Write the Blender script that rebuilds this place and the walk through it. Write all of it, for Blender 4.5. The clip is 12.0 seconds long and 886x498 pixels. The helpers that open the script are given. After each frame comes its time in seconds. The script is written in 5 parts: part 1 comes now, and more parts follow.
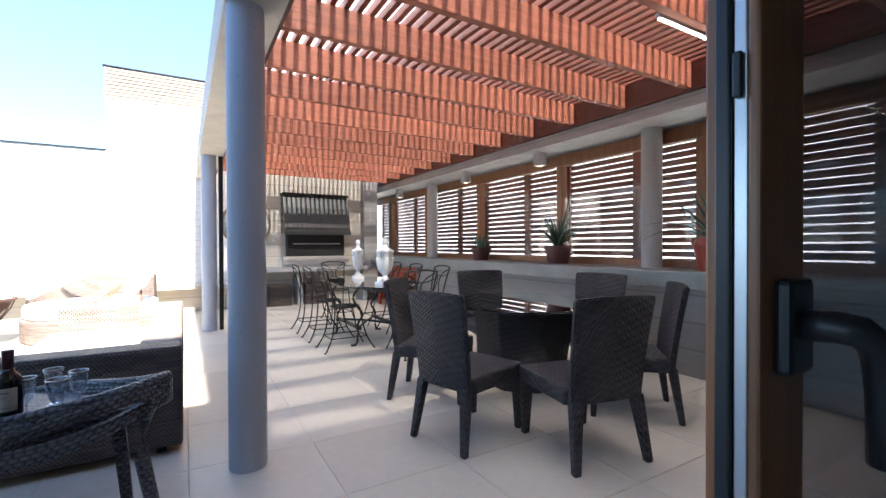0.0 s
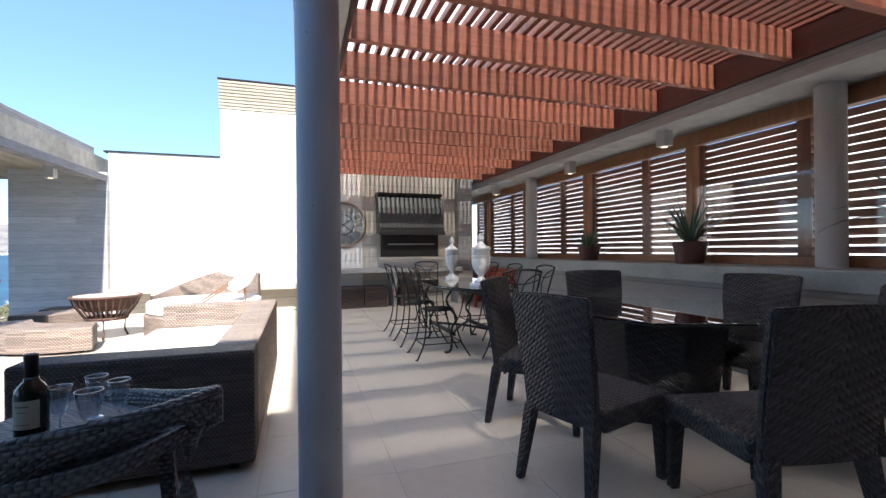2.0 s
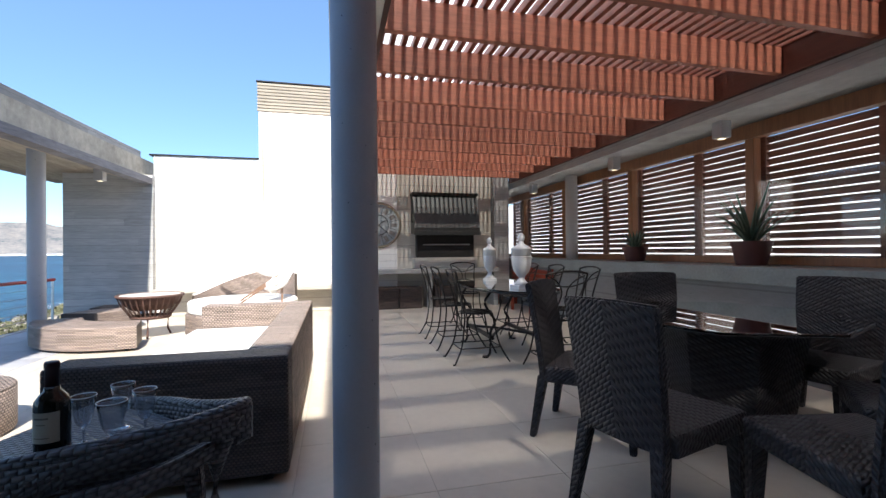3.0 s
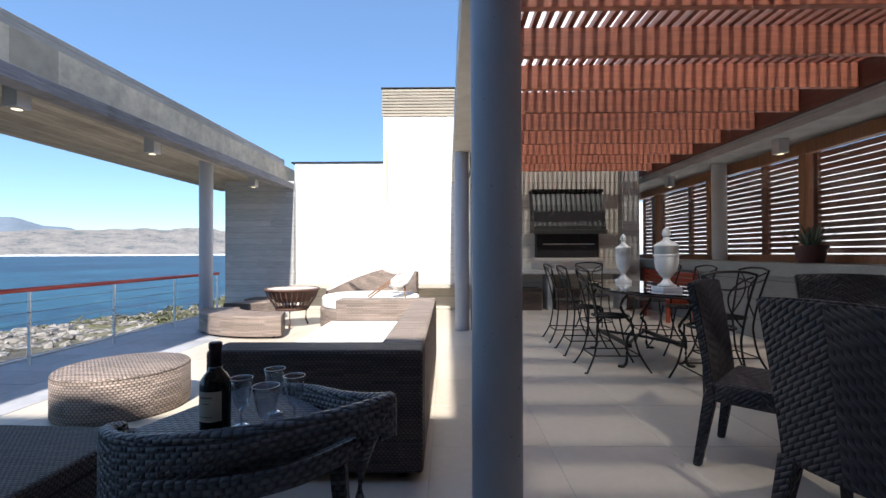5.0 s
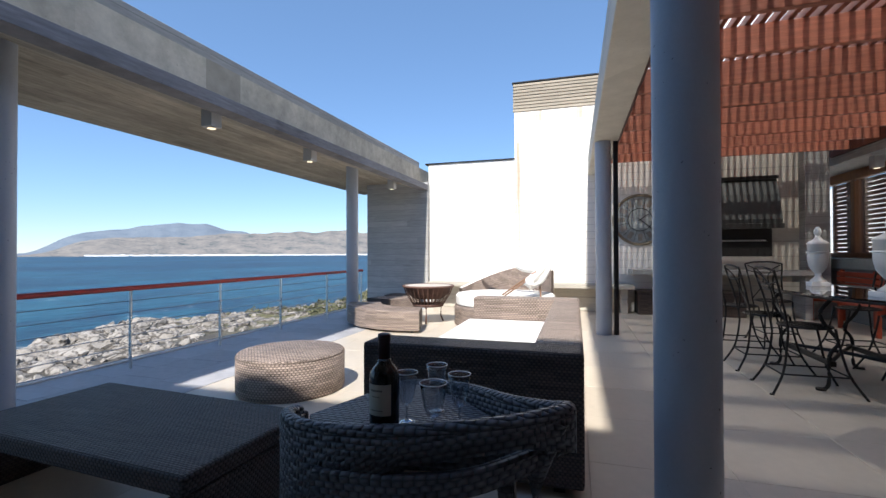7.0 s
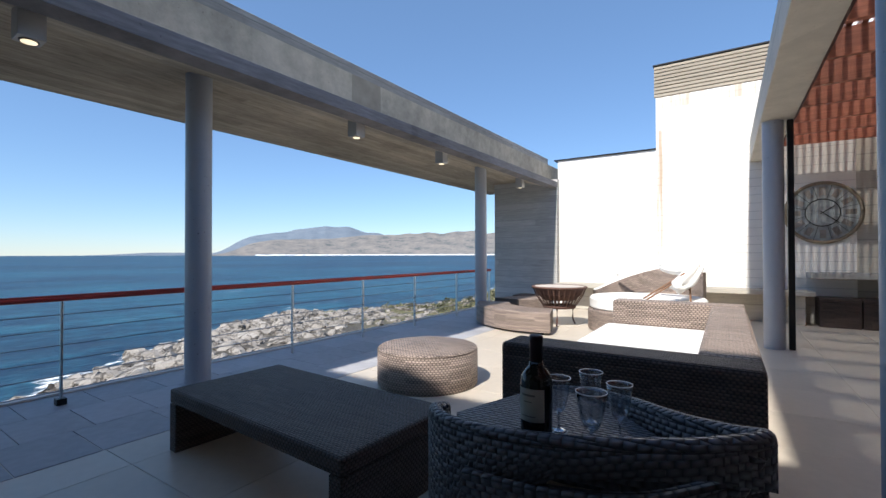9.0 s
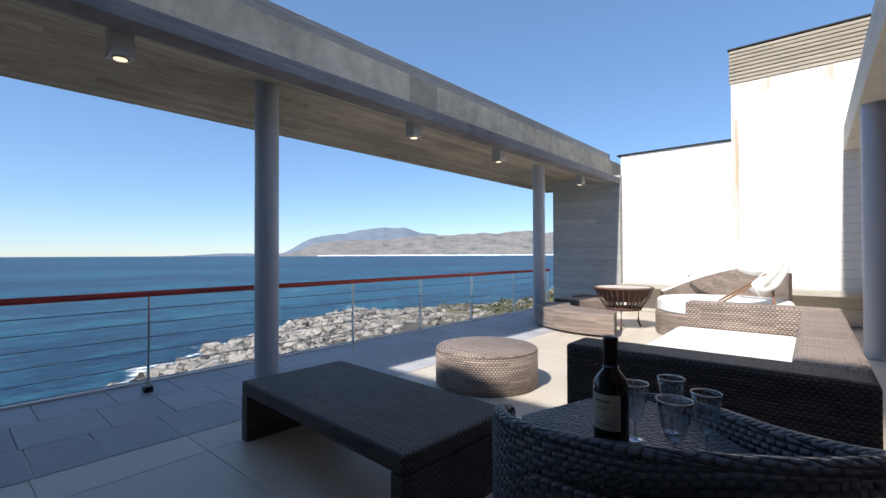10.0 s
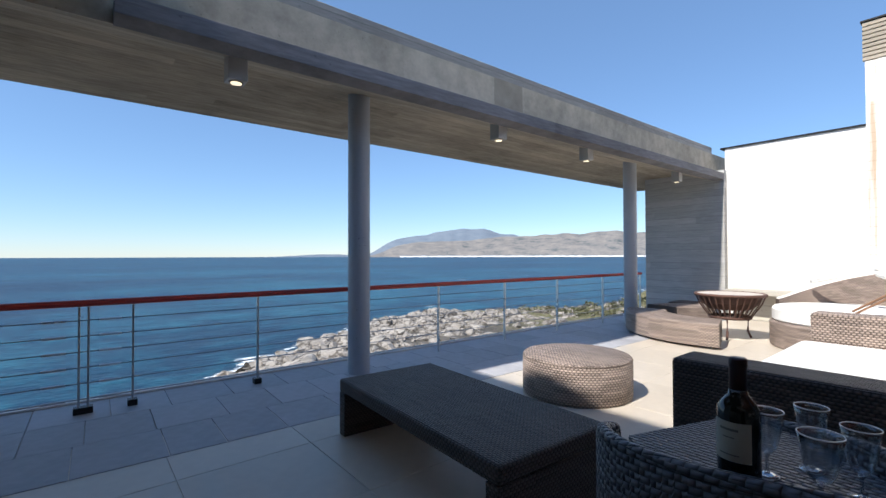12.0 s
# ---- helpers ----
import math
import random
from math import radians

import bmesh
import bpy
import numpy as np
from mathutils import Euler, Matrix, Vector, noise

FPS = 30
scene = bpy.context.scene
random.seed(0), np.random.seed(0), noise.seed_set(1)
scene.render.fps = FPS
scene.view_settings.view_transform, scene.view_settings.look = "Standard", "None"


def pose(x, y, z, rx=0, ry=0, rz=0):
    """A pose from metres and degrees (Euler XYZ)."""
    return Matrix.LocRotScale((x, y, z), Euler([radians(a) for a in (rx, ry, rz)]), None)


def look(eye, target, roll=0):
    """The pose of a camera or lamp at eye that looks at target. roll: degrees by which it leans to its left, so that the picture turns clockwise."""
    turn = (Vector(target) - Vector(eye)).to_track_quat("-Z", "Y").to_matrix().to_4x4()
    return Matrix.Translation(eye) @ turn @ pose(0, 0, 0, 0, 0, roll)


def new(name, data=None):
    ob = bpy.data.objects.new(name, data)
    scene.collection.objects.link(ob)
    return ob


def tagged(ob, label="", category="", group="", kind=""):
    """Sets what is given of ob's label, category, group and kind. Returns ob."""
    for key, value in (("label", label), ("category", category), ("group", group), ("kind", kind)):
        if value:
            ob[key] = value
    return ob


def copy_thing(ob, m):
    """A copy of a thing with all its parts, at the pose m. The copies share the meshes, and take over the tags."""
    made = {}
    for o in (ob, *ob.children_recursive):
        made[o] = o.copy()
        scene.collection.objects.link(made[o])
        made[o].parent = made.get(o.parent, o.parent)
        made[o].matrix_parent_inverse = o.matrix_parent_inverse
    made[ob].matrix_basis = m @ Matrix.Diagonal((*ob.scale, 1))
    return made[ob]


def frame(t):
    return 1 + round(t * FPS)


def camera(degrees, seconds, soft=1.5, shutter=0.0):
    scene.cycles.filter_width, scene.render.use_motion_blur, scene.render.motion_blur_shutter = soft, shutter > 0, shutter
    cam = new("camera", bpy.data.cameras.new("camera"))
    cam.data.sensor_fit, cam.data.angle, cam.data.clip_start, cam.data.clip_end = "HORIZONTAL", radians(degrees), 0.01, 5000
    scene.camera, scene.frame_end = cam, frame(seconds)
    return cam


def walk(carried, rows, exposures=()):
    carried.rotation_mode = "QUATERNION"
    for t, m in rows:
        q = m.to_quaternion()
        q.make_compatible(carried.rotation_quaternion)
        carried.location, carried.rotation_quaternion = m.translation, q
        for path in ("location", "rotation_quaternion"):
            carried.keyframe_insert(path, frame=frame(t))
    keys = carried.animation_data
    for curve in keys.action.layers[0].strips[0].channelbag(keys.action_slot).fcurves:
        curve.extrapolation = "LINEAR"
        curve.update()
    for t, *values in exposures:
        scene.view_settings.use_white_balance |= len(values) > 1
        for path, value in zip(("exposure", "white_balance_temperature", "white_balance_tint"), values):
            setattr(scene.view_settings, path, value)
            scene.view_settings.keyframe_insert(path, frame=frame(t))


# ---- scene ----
cam = camera(90.5, 12.0)
PATH = [
    (0, (-0.151, -0.521, 1.46), (0.863, 1.203, 1.444), -0.2),
    (0.5, (-0.022, -0.35, 1.435), (0.864, 1.443, 1.423), -0.4),
    (1, (0.03, -0.154, 1.419), (0.8, 1.691, 1.412), -0.3),
    (1.5, (0.053, -0.016, 1.394), (0.739, 1.862, 1.394), -0.4),
    (2, (0.097, 0.113, 1.375), (0.721, 2.013, 1.377), -0.5),
    (2.5, (0.111, 0.228, 1.374), (0.675, 2.146, 1.378), -0.5),
    (3, (0.102, 0.332, 1.373), (0.581, 2.274, 1.379), -0.5),
    (5, (-0.025, 0.58, 1.313), (-0.047, 2.58, 1.332), -0.2),
    (5.5, (-0.071, 0.628, 1.304), (-0.231, 2.622, 1.323), -0.2),
    (6, (-0.111, 0.673, 1.295), (-0.414, 2.65, 1.315), -0.1),
    (6.5, (-0.159, 0.702, 1.283), (-0.6, 2.653, 1.304), -0.1),
    (7, (-0.21, 0.733, 1.277), (-0.787, 2.648, 1.298), -0.2),
    (9, (-0.315, 0.761, 1.266), (-1.4, 2.441, 1.289), -0.1),
    (9.5, (-0.339, 0.769, 1.258), (-1.534, 2.373, 1.283), -0.2),
    (10, (-0.366, 0.784, 1.252), (-1.653, 2.315, 1.277), -0.2),
    (10.5, (-0.397, 0.794, 1.25), (-1.762, 2.255, 1.275), -0.3),
    (11, (-0.416, 0.797, 1.253), (-1.853, 2.187, 1.279), -0.3),
    (11.5, (-0.436, 0.79, 1.264), (-1.935, 2.116, 1.294), -0.15),
    (12, (-0.418, 0.745, 1.281), (-1.961, 2.021, 1.312), -0.15),
]
SIZE = 0.86
EXPOSURES = [(0, 2.1), (0.5, 1.95), (1, 1.74), (1.5, 1.54), (2.5, 1.17), (5, 0.8), (6.5, 0.62), (9, 0.42), (12, 0.48)]
walk(cam, [(t, look(SIZE * Vector(eye), SIZE * Vector(target), roll)) for t, eye, target, roll in PATH], EXPOSURES)

# ---- world, sun, exposure ----
SUN_DOWN = Vector((-0.02, 0.88, -1.0)).normalized()
world = bpy.data.worlds.new("world")
scene.world = world
world.use_nodes = True
wn = world.node_tree.nodes
wl = world.node_tree.links
sky = wn.new("ShaderNodeTexSky")
sky.sky_type = "NISHITA"
sky.sun_disc = False
sky.sun_elevation = math.asin(-SUN_DOWN.z)
sky.sun_rotation = math.atan2(-SUN_DOWN.x, -SUN_DOWN.y)
sky.altitude = 20
sky.air_density, sky.dust_density, sky.ozone_density = 1.0, 0.0, 4.0
tint = wn.new("ShaderNodeMix")
tint.data_type, tint.blend_type = "RGBA", "MULTIPLY"
tint.inputs[0].default_value = 1.0
tint.inputs[7].default_value = (0.86, 0.955, 1.08, 1)
wl.new(sky.outputs[0], tint.inputs[6])
haze = wn.new("ShaderNodeMix")
haze.data_type = "RGBA"
haze.inputs[0].default_value = 0.33
haze.inputs[7].default_value = (1.5, 2.7, 4.6, 1)
wl.new(tint.outputs[2], haze.inputs[6])
wl.new(haze.outputs[2], wn["Background"].inputs[0])
wn["Background"].inputs[1].default_value = 0.125
sun_data = bpy.data.lights.new("sun", "SUN")
sun_data.energy, sun_data.angle, sun_data.color = 5.0, radians(1.4), (1.0, 0.95, 0.88)
sun_ob = new("sun", sun_data)
sun_ob.matrix_world = look((0, 0, 20), Vector((0, 0, 20)) + SUN_DOWN)


# ---- materials ----
def node_mat(name):
    m = bpy.data.materials.new(name)
    m.use_nodes = True
    nt = m.node_tree
    return m, nt, nt.nodes["Principled BSDF"]


def noise_node(nt, vec, scale, detail=4.0, rough=0.55):
    n = nt.nodes.new("ShaderNodeTexNoise")
    n.inputs["Scale"].default_value, n.inputs["Detail"].default_value, n.inputs["Roughness"].default_value = scale, detail, rough
    nt.links.new(vec, n.inputs["Vector"])
    return n.outputs["Fac"]


def ramp(nt, fac, stops):
    r = nt.nodes.new("ShaderNodeValToRGB")
    el = r.color_ramp.elements
    el[0].position, el[0].color = stops[0][0], (*stops[0][1], 1)
    el[1].position, el[1].color = stops[-1][0], (*stops[-1][1], 1)
    for p, c in stops[1:-1]:
        e = el.new(p)
        e.color = (*c, 1)
    nt.links.new(fac, r.inputs[0])
    return r.outputs[0]


def mth(nt, op, a, b=None, c=None):
    n = nt.nodes.new("ShaderNodeMath")
    n.operation = op
    for i, v in enumerate((a, b, c)):
        if v is None:
            continue
        if isinstance(v, (int, float)):
            n.inputs[i].default_value = v
        else:
            nt.links.new(v, n.inputs[i])
    return n.outputs[0]


def mixc(nt, fac, a, b, mode="MIX"):
    n = nt.nodes.new("ShaderNodeMix")
    n.data_type, n.blend_type = "RGBA", mode
    for i, v in ((0, fac), (6, a), (7, b)):
        if isinstance(v, (int, float)):
            n.inputs[i].default_value = v
        elif isinstance(v, tuple):
            n.inputs[i].default_value = (*v, 1)
        else:
            nt.links.new(v, n.inputs[i])
    return n.outputs[2]


def bump(nt, bsdf, height, strength=0.3, dist=0.01):
    b = nt.nodes.new("ShaderNodeBump")
    b.inputs["Strength"].default_value, b.inputs["Distance"].default_value = strength, dist
    nt.links.new(height, b.inputs["Height"])
    nt.links.new(b.outputs[0], bsdf.inputs["Normal"])


def coords(nt, kind="Object", scale=(1, 1, 1)):
    t = nt.nodes.new("ShaderNodeTexCoord")
    mp = nt.nodes.new("ShaderNodeMapping")
    mp.inputs["Scale"].default_value = scale
    nt.links.new(t.outputs[kind], mp.inputs[0])
    return mp.outputs[0]


def scaled(c, k):
    return tuple(min(1.0, v * k) for v in c)


def plain(name, col, rough=0.5, metal=0.0, vary=0.15, fine=60, big=2.5, bumps=0.15, bdist=0.004, stretch=(1, 1, 1)):
    m, nt, b = node_mat(name)
    v = coords(nt, "Object", stretch)
    f1, f2 = noise_node(nt, v, fine), noise_node(nt, v, big)
    f = mth(nt, "ADD", mth(nt, "MULTIPLY", f1, 0.45), mth(nt, "MULTIPLY", f2, 0.55))
    info = nt.nodes.new("ShaderNodeObjectInfo")
    f = mth(nt, "ADD", f, mth(nt, "MULTIPLY", mth(nt, "SUBTRACT", info.outputs["Random"], 0.5), 0.25))
    c = ramp(nt, f, [(0.25, scaled(col, 1 - vary)), (0.75, scaled(col, 1 + vary))])
    nt.links.new(c, b.inputs["Base Color"])
    b.inputs["Metallic"].default_value = metal
    r = mth(nt, "ADD", mth(nt, "MULTIPLY", f2, 0.2), rough - 0.1)
    nt.links.new(r, b.inputs["Roughness"])
    if bumps:
        bump(nt, b, f1, bumps, bdist)
    return m


def board_concrete(name, col, board=0.14, along="x", stain=0.25):
    """Board-marked concrete: bands of slightly different grey with fine seams, pinholes and stains."""
    m, nt, b = node_mat(name)
    v = coords(nt)
    sep = nt.nodes.new("ShaderNodeSeparateXYZ")
    nt.links.new(v, sep.inputs[0])
    if along == "soffit":
        h, l = sep.outputs[0], sep.outputs[1]
    else:
        h, l = sep.outputs[2], mth(nt, "ADD", sep.outputs[0], sep.outputs[1])
    hb = mth(nt, "DIVIDE", h, board)
    row = mth(nt, "FLOOR", hb)
    edge = mth(nt, "ABSOLUTE", mth(nt, "SUBTRACT", mth(nt, "FRACT", hb), 0.5))
    seam = mth(nt, "GREATER_THAN", edge, 0.465)
    cell = nt.nodes.new("ShaderNodeCombineXYZ")
    nt.links.new(row, cell.inputs[0])
    nt.links.new(mth(nt, "FLOOR", mth(nt, "ADD", mth(nt, "DIVIDE", l, 2.4), mth(nt, "MULTIPLY", row, 0.37))), cell.inputs[1])
    wh = nt.nodes.new("ShaderNodeTexWhiteNoise")
    nt.links.new(cell.outputs[0], wh.inputs["Vector"])
    vs = coords(nt, "Object", (1.5, 1.5, 14) if along != "soffit" else (14, 1.5, 1.5))
    grain = noise_node(nt, vs, 3.0, 6, 0.65)
    big = noise_node(nt, v, 0.8, 5, 0.6)
    fine = noise_node(nt, v, 45, 3)
    f = mth(nt, "ADD", mth(nt, "MULTIPLY", wh.outputs["Value"], 0.16), mth(nt, "ADD", mth(nt, "MULTIPLY", grain, 0.56), mth(nt, "MULTIPLY", big, 0.4)))
    c = ramp(nt, f, [(0.25, scaled(col, 1 - stain)), (0.55, col), (0.85, scaled(col, 1 + stain))])
    c = mixc(nt, mth(nt, "MULTIPLY", seam, 0.5), c, scaled(col, 0.5))
    pits = ramp(nt, noise_node(nt, v, 28, 2), [(0.70, (1, 1, 1)), (0.74, (0.55, 0.55, 0.55))])
    c = mixc(nt, 0.6, c, pits, "MULTIPLY")
    nt.links.new(c, b.inputs["Base Color"])
    b.inputs["Roughness"].default_value = 0.8
    hgt = mth(nt, "SUBTRACT", mth(nt, "ADD", mth(nt, "MULTIPLY", grain, 0.4), mth(nt, "MULTIPLY", fine, 0.2)), mth(nt, "MULTIPLY", seam, 0.6))
    bump(nt, b, mth(nt, "ADD", hgt, mth(nt, "MULTIPLY", wh.outputs["Value"], 0.3)), 0.45, 0.006)
    return m


def wood(name, col, axis="x", rough=0.5, k=0.35):
    m, nt, b = node_mat(name)
    st = {"x": (1, 14, 14), "y": (14, 1, 14), "z": (14, 14, 1)}[axis]
    v = coords(nt, "Object", st)
    info = nt.nodes.new("ShaderNodeObjectInfo")
    add = nt.nodes.new("ShaderNodeVectorMath")
    add.operation = "ADD"
    nt.links.new(v, add.inputs[0])
    cm = nt.nodes.new("ShaderNodeCombineXYZ")
    for i in range(3):
        nt.links.new(mth(nt, "MULTIPLY", info.outputs["Random"], 40.0 + i), cm.inputs[i])
    nt.links.new(cm.outputs[0], add.inputs[1])
    g = noise_node(nt, add.outputs[0], 2.2, 6, 0.6)
    g2 = noise_node(nt, add.outputs[0], 9, 3)
    f = mth(nt, "ADD", mth(nt, "MULTIPLY", g, 0.7), mth(nt, "MULTIPLY", g2, 0.3))
    f = mth(nt, "ADD", f, mth(nt, "MULTIPLY", mth(nt, "SUBTRACT", info.outputs["Random"], 0.5), 0.22))
    c = ramp(nt, f, [(0.25, scaled(col, 1 - k)), (0.5, col), (0.75, scaled(col, 1 + k))])
    nt.links.new(c, b.inputs["Base Color"])
    b.inputs["Roughness"].default_value = rough
    bump(nt, b, f, 0.25, 0.003)
    return m


def wicker(name, col, pitch=0.014, rough=0.5, contrast=0.55, lean=0.0, relief=0.9, spec=0.3, chevron=False):
    """Flat strands woven over and under, laid out in metres on the UV map; chevron mirrors the lean about the middle."""
    m, nt, b = node_mat(name)
    t = nt.nodes.new("ShaderNodeTexCoord")
    sep = nt.nodes.new("ShaderNodeSeparateXYZ")
    nt.links.new(t.outputs["UV"], sep.inputs[0])
    u = mth(nt, "DIVIDE", sep.outputs[0], pitch * 1.7)
    across = mth(nt, "ABSOLUTE", sep.outputs[0]) if chevron else sep.outputs[0]
    w = mth(nt, "DIVIDE", mth(nt, "ADD", sep.outputs[1], mth(nt, "MULTIPLY", across, lean)), pitch)
    row = mth(nt, "FLOOR", w)
    odd = mth(nt, "MODULO", mth(nt, "ABSOLUTE", row), 2.0)
    uu = mth(nt, "ADD", u, mth(nt, "MULTIPLY", odd, 0.5))
    over = mth(nt, "POWER", mth(nt, "ABSOLUTE", mth(nt, "SINE", mth(nt, "MULTIPLY", uu, math.pi))), 0.6)
    rnd = mth(nt, "SINE", mth(nt, "MULTIPLY", mth(nt, "FRACT", w), math.pi))
    h = mth(nt, "MULTIPLY", over, mth(nt, "POWER", rnd, 0.5))
    cell = nt.nodes.new("ShaderNodeCombineXYZ")
    nt.links.new(row, cell.inputs[0])
    nt.links.new(mth(nt, "FLOOR", mth(nt, "DIVIDE", uu, 6.0)), cell.inputs[1])
    wh = nt.nodes.new("ShaderNodeTexWhiteNoise")
    nt.links.new(cell.outputs[0], wh.inputs["Vector"])
    # Weave shading is put into the colour: strand crowns lighter, gaps darker.
    c = ramp(nt, mth(nt, "ADD", mth(nt, "MULTIPLY", h, 0.7), mth(nt, "MULTIPLY", wh.outputs["Value"], 0.3)), [(0.1, scaled(col, 1 - contrast)), (0.6, col), (1.0, scaled(col, 1 + contrast))])
    big = noise_node(nt, coords(nt), 3.0, 3)
    c = mixc(nt, 0.5, c, ramp(nt, big, [(0.3, (0.7, 0.7, 0.7)), (0.7, (1, 1, 1))]), "MULTIPLY")
    nt.links.new(c, b.inputs["Base Color"])
    b.inputs["Roughness"].default_value = rough
    b.inputs["Specular IOR Level"].default_value = spec
    bump(nt, b, h, relief, pitch * 0.35)
    return m


def pane_glass(name, tint=(1, 1, 1), gloss=1.0):
    """Thin window glass: clear, with a Fresnel gloss."""
    m = bpy.data.materials.new(name)
    m.use_nodes = True
    nt = m.node_tree
    nt.nodes.clear()
    out = nt.nodes.new("ShaderNodeOutputMaterial")
    tr, gl, mx = nt.nodes.new("ShaderNodeBsdfTransparent"), nt.nodes.new("ShaderNodeBsdfGlossy"), nt.nodes.new("ShaderNodeMixShader")
    tr.inputs[0].default_value = (*tint, 1)
    gl.inputs["Roughness"].default_value = 0.01
    lw = nt.nodes.new("ShaderNodeLayerWeight")
    lw.inputs[0].default_value = 0.5
    f5 = mth(nt, "ADD", mth(nt, "MULTIPLY", mth(nt, "POWER", lw.outputs["Facing"], 5.0), 0.9), 0.045)
    nt.links.new(mth(nt, "MINIMUM", mth(nt, "MULTIPLY", f5, gloss), 1.0), mx.inputs[0])
    nt.links.new(tr.outputs[0], mx.inputs[1])
    nt.links.new(gl.outputs[0], mx.inputs[2])
    nt.links.new(mx.outputs[0], out.inputs[0])
    return m


M_CONC = board_concrete("board_marked_concrete", (0.34, 0.335, 0.32), 0.14, "x", 0.42)
M_CONC_SOFFIT = board_concrete("board_marked_soffit", (0.36, 0.315, 0.245), 0.15, "soffit", 0.85)
M_CONC_WARM = board_concrete("warm_concrete_wall", (0.50, 0.465, 0.40), 0.30, "x", 0.26)
M_WHITE = board_concrete("pale_sunlit_render", (0.80, 0.77, 0.72), 0.16, "x", 0.06)
M_COL = plain("grey_painted_column", (0.36, 0.385, 0.43), 0.45, vary=0.07, fine=80, big=3, bumps=0.08)
_nt = M_COL.node_tree
_b = _nt.nodes["Principled BSDF"]
_src = _b.inputs["Base Color"].links[0].from_socket
_pit = ramp(_nt, noise_node(_nt, coords(_nt), 42, 1), [(0.755, (1, 1, 1)), (0.77, (0.18, 0.18, 0.2))])
_nt.links.new(mixc(_nt, 0.9, _src, _pit, "MULTIPLY"), _b.inputs["Base Color"])
M_COL_CONC = plain("bare_concrete_column", (0.42, 0.41, 0.39), 0.8, vary=0.15, fine=40, bumps=0.2)
M_LEDGE = plain("grey_green_stone_cap", (0.27, 0.30, 0.29), 0.45, vary=0.25, fine=30, big=3)
M_TILE = plain("beige_porcelain_tile", (0.56, 0.495, 0.41), 0.38, vary=0.10, fine=14, big=1.6, bumps=0.04)
M_SLATE = plain("grey_stone_paver", (0.38, 0.38, 0.40), 0.55, vary=0.2, fine=12, big=1.5, bumps=0.12)
M_GROUT = plain("dull_grout", (0.46, 0.415, 0.355), 0.9)
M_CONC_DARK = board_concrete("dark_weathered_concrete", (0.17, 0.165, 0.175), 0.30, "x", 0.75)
M_PARAPET = board_concrete("grey_parapet_concrete", (0.235, 0.24, 0.235), 0.30, "x", 0.28)
M_UPSTAND = board_concrete("stained_beam_concrete", (0.275, 0.265, 0.245), 0.14, "x", 0.55)
M_CONC_PALE = board_concrete("pale_board_concrete", (0.43, 0.42, 0.40), 0.14, "x", 0.42)
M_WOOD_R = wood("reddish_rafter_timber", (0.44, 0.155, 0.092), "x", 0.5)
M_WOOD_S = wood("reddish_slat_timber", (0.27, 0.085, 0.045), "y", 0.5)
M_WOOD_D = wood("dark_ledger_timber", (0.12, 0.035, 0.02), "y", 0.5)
M_WOOD_W = wood("window_timber", (0.26, 0.11, 0.045), "z", 0.4)
M_WOOD_L = wood("louvre_timber", (0.15, 0.06, 0.035), "y", 0.5)
M_SIDING = wood("weathered_cedar_siding", (0.36, 0.31, 0.24), "x", 0.75, 0.3)
M_IRON = plain("black_wrought_iron", (0.022, 0.02, 0.019), 0.45, 0.6, vary=0.3, fine=120)
M_BLACK = plain("black_plastic", (0.02, 0.02, 0.022), 0.35, vary=0.1, bumps=0)
M_STEEL = plain("brushed_stainless_steel", (0.62, 0.62, 0.62), 0.3, 1.0, vary=0.08, fine=200, bumps=0.05)
# Darker than the posts' steel: the soffit's shade is in the cable colour.
M_CABLE = plain("shade_darkened_steel_cable", (0.34, 0.34, 0.35), 0.42, 0.8, vary=0.2, fine=200, bumps=0.05)
M_RAIL = wood("red_varnished_handrail", (0.52, 0.045, 0.03), "y", 0.35, 0.2)
# Sofa wicker comes twice: first copy darkened for shade, second lightened for sun.
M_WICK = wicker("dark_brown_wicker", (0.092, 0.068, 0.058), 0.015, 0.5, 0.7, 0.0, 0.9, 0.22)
M_WICK_L = wicker("sun_lightened_brown_wicker", (0.30, 0.236, 0.20), 0.020, 0.5, 0.85)
M_WICK_CH = wicker("charcoal_wicker", (0.040, 0.037, 0.041), 0.027, 0.45, 0.65, 0.8, 0.9, 0.35, True)
M_WICK_ARM = wicker("black_wide_strand_wicker", (0.080, 0.080, 0.092), 0.020, 0.36, 0.85, 0.0, 1.0, 0.5)
M_CUSH = plain("white_canvas", (0.82, 0.81, 0.78), 0.9, vary=0.05, fine=150, big=5, bumps=0.2, bdist=0.002)
M_LAMPBOX = plain("grey_enamelled_metal", (0.42, 0.42, 0.42), 0.4, 0.2, vary=0.06, bumps=0)
M_GLASS = pane_glass("window_glass")
M_DOORGLASS = pane_glass("tinted_door_glass", (0.60, 0.60, 0.62), 1.3)
M_WINEGLASS = pane_glass("clear_drinking_glass", (0.91, 0.935, 0.96), 3.2)
M_STEM = pane_glass("thick_stem_glass", (0.80, 0.84, 0.90), 7.0)
M_TABLEGLASS = pane_glass("smoked_table_glass", (0.32, 0.35, 0.35), 2.2)
M_POT = plain("terracotta_plastic_pot", (0.32, 0.05, 0.035), 0.4, vary=0.15)
M_POT_D = plain("brown_clay_pot", (0.10, 0.035, 0.03), 0.5, vary=0.2)
M_SOIL = plain("dark_soil", (0.03, 0.022, 0.016), 0.95, vary=0.4, bumps=0.6, bdist=0.01)
M_ALOE = plain("grey_green_aloe", (0.075, 0.12, 0.075), 0.45, vary=0.3, fine=20)
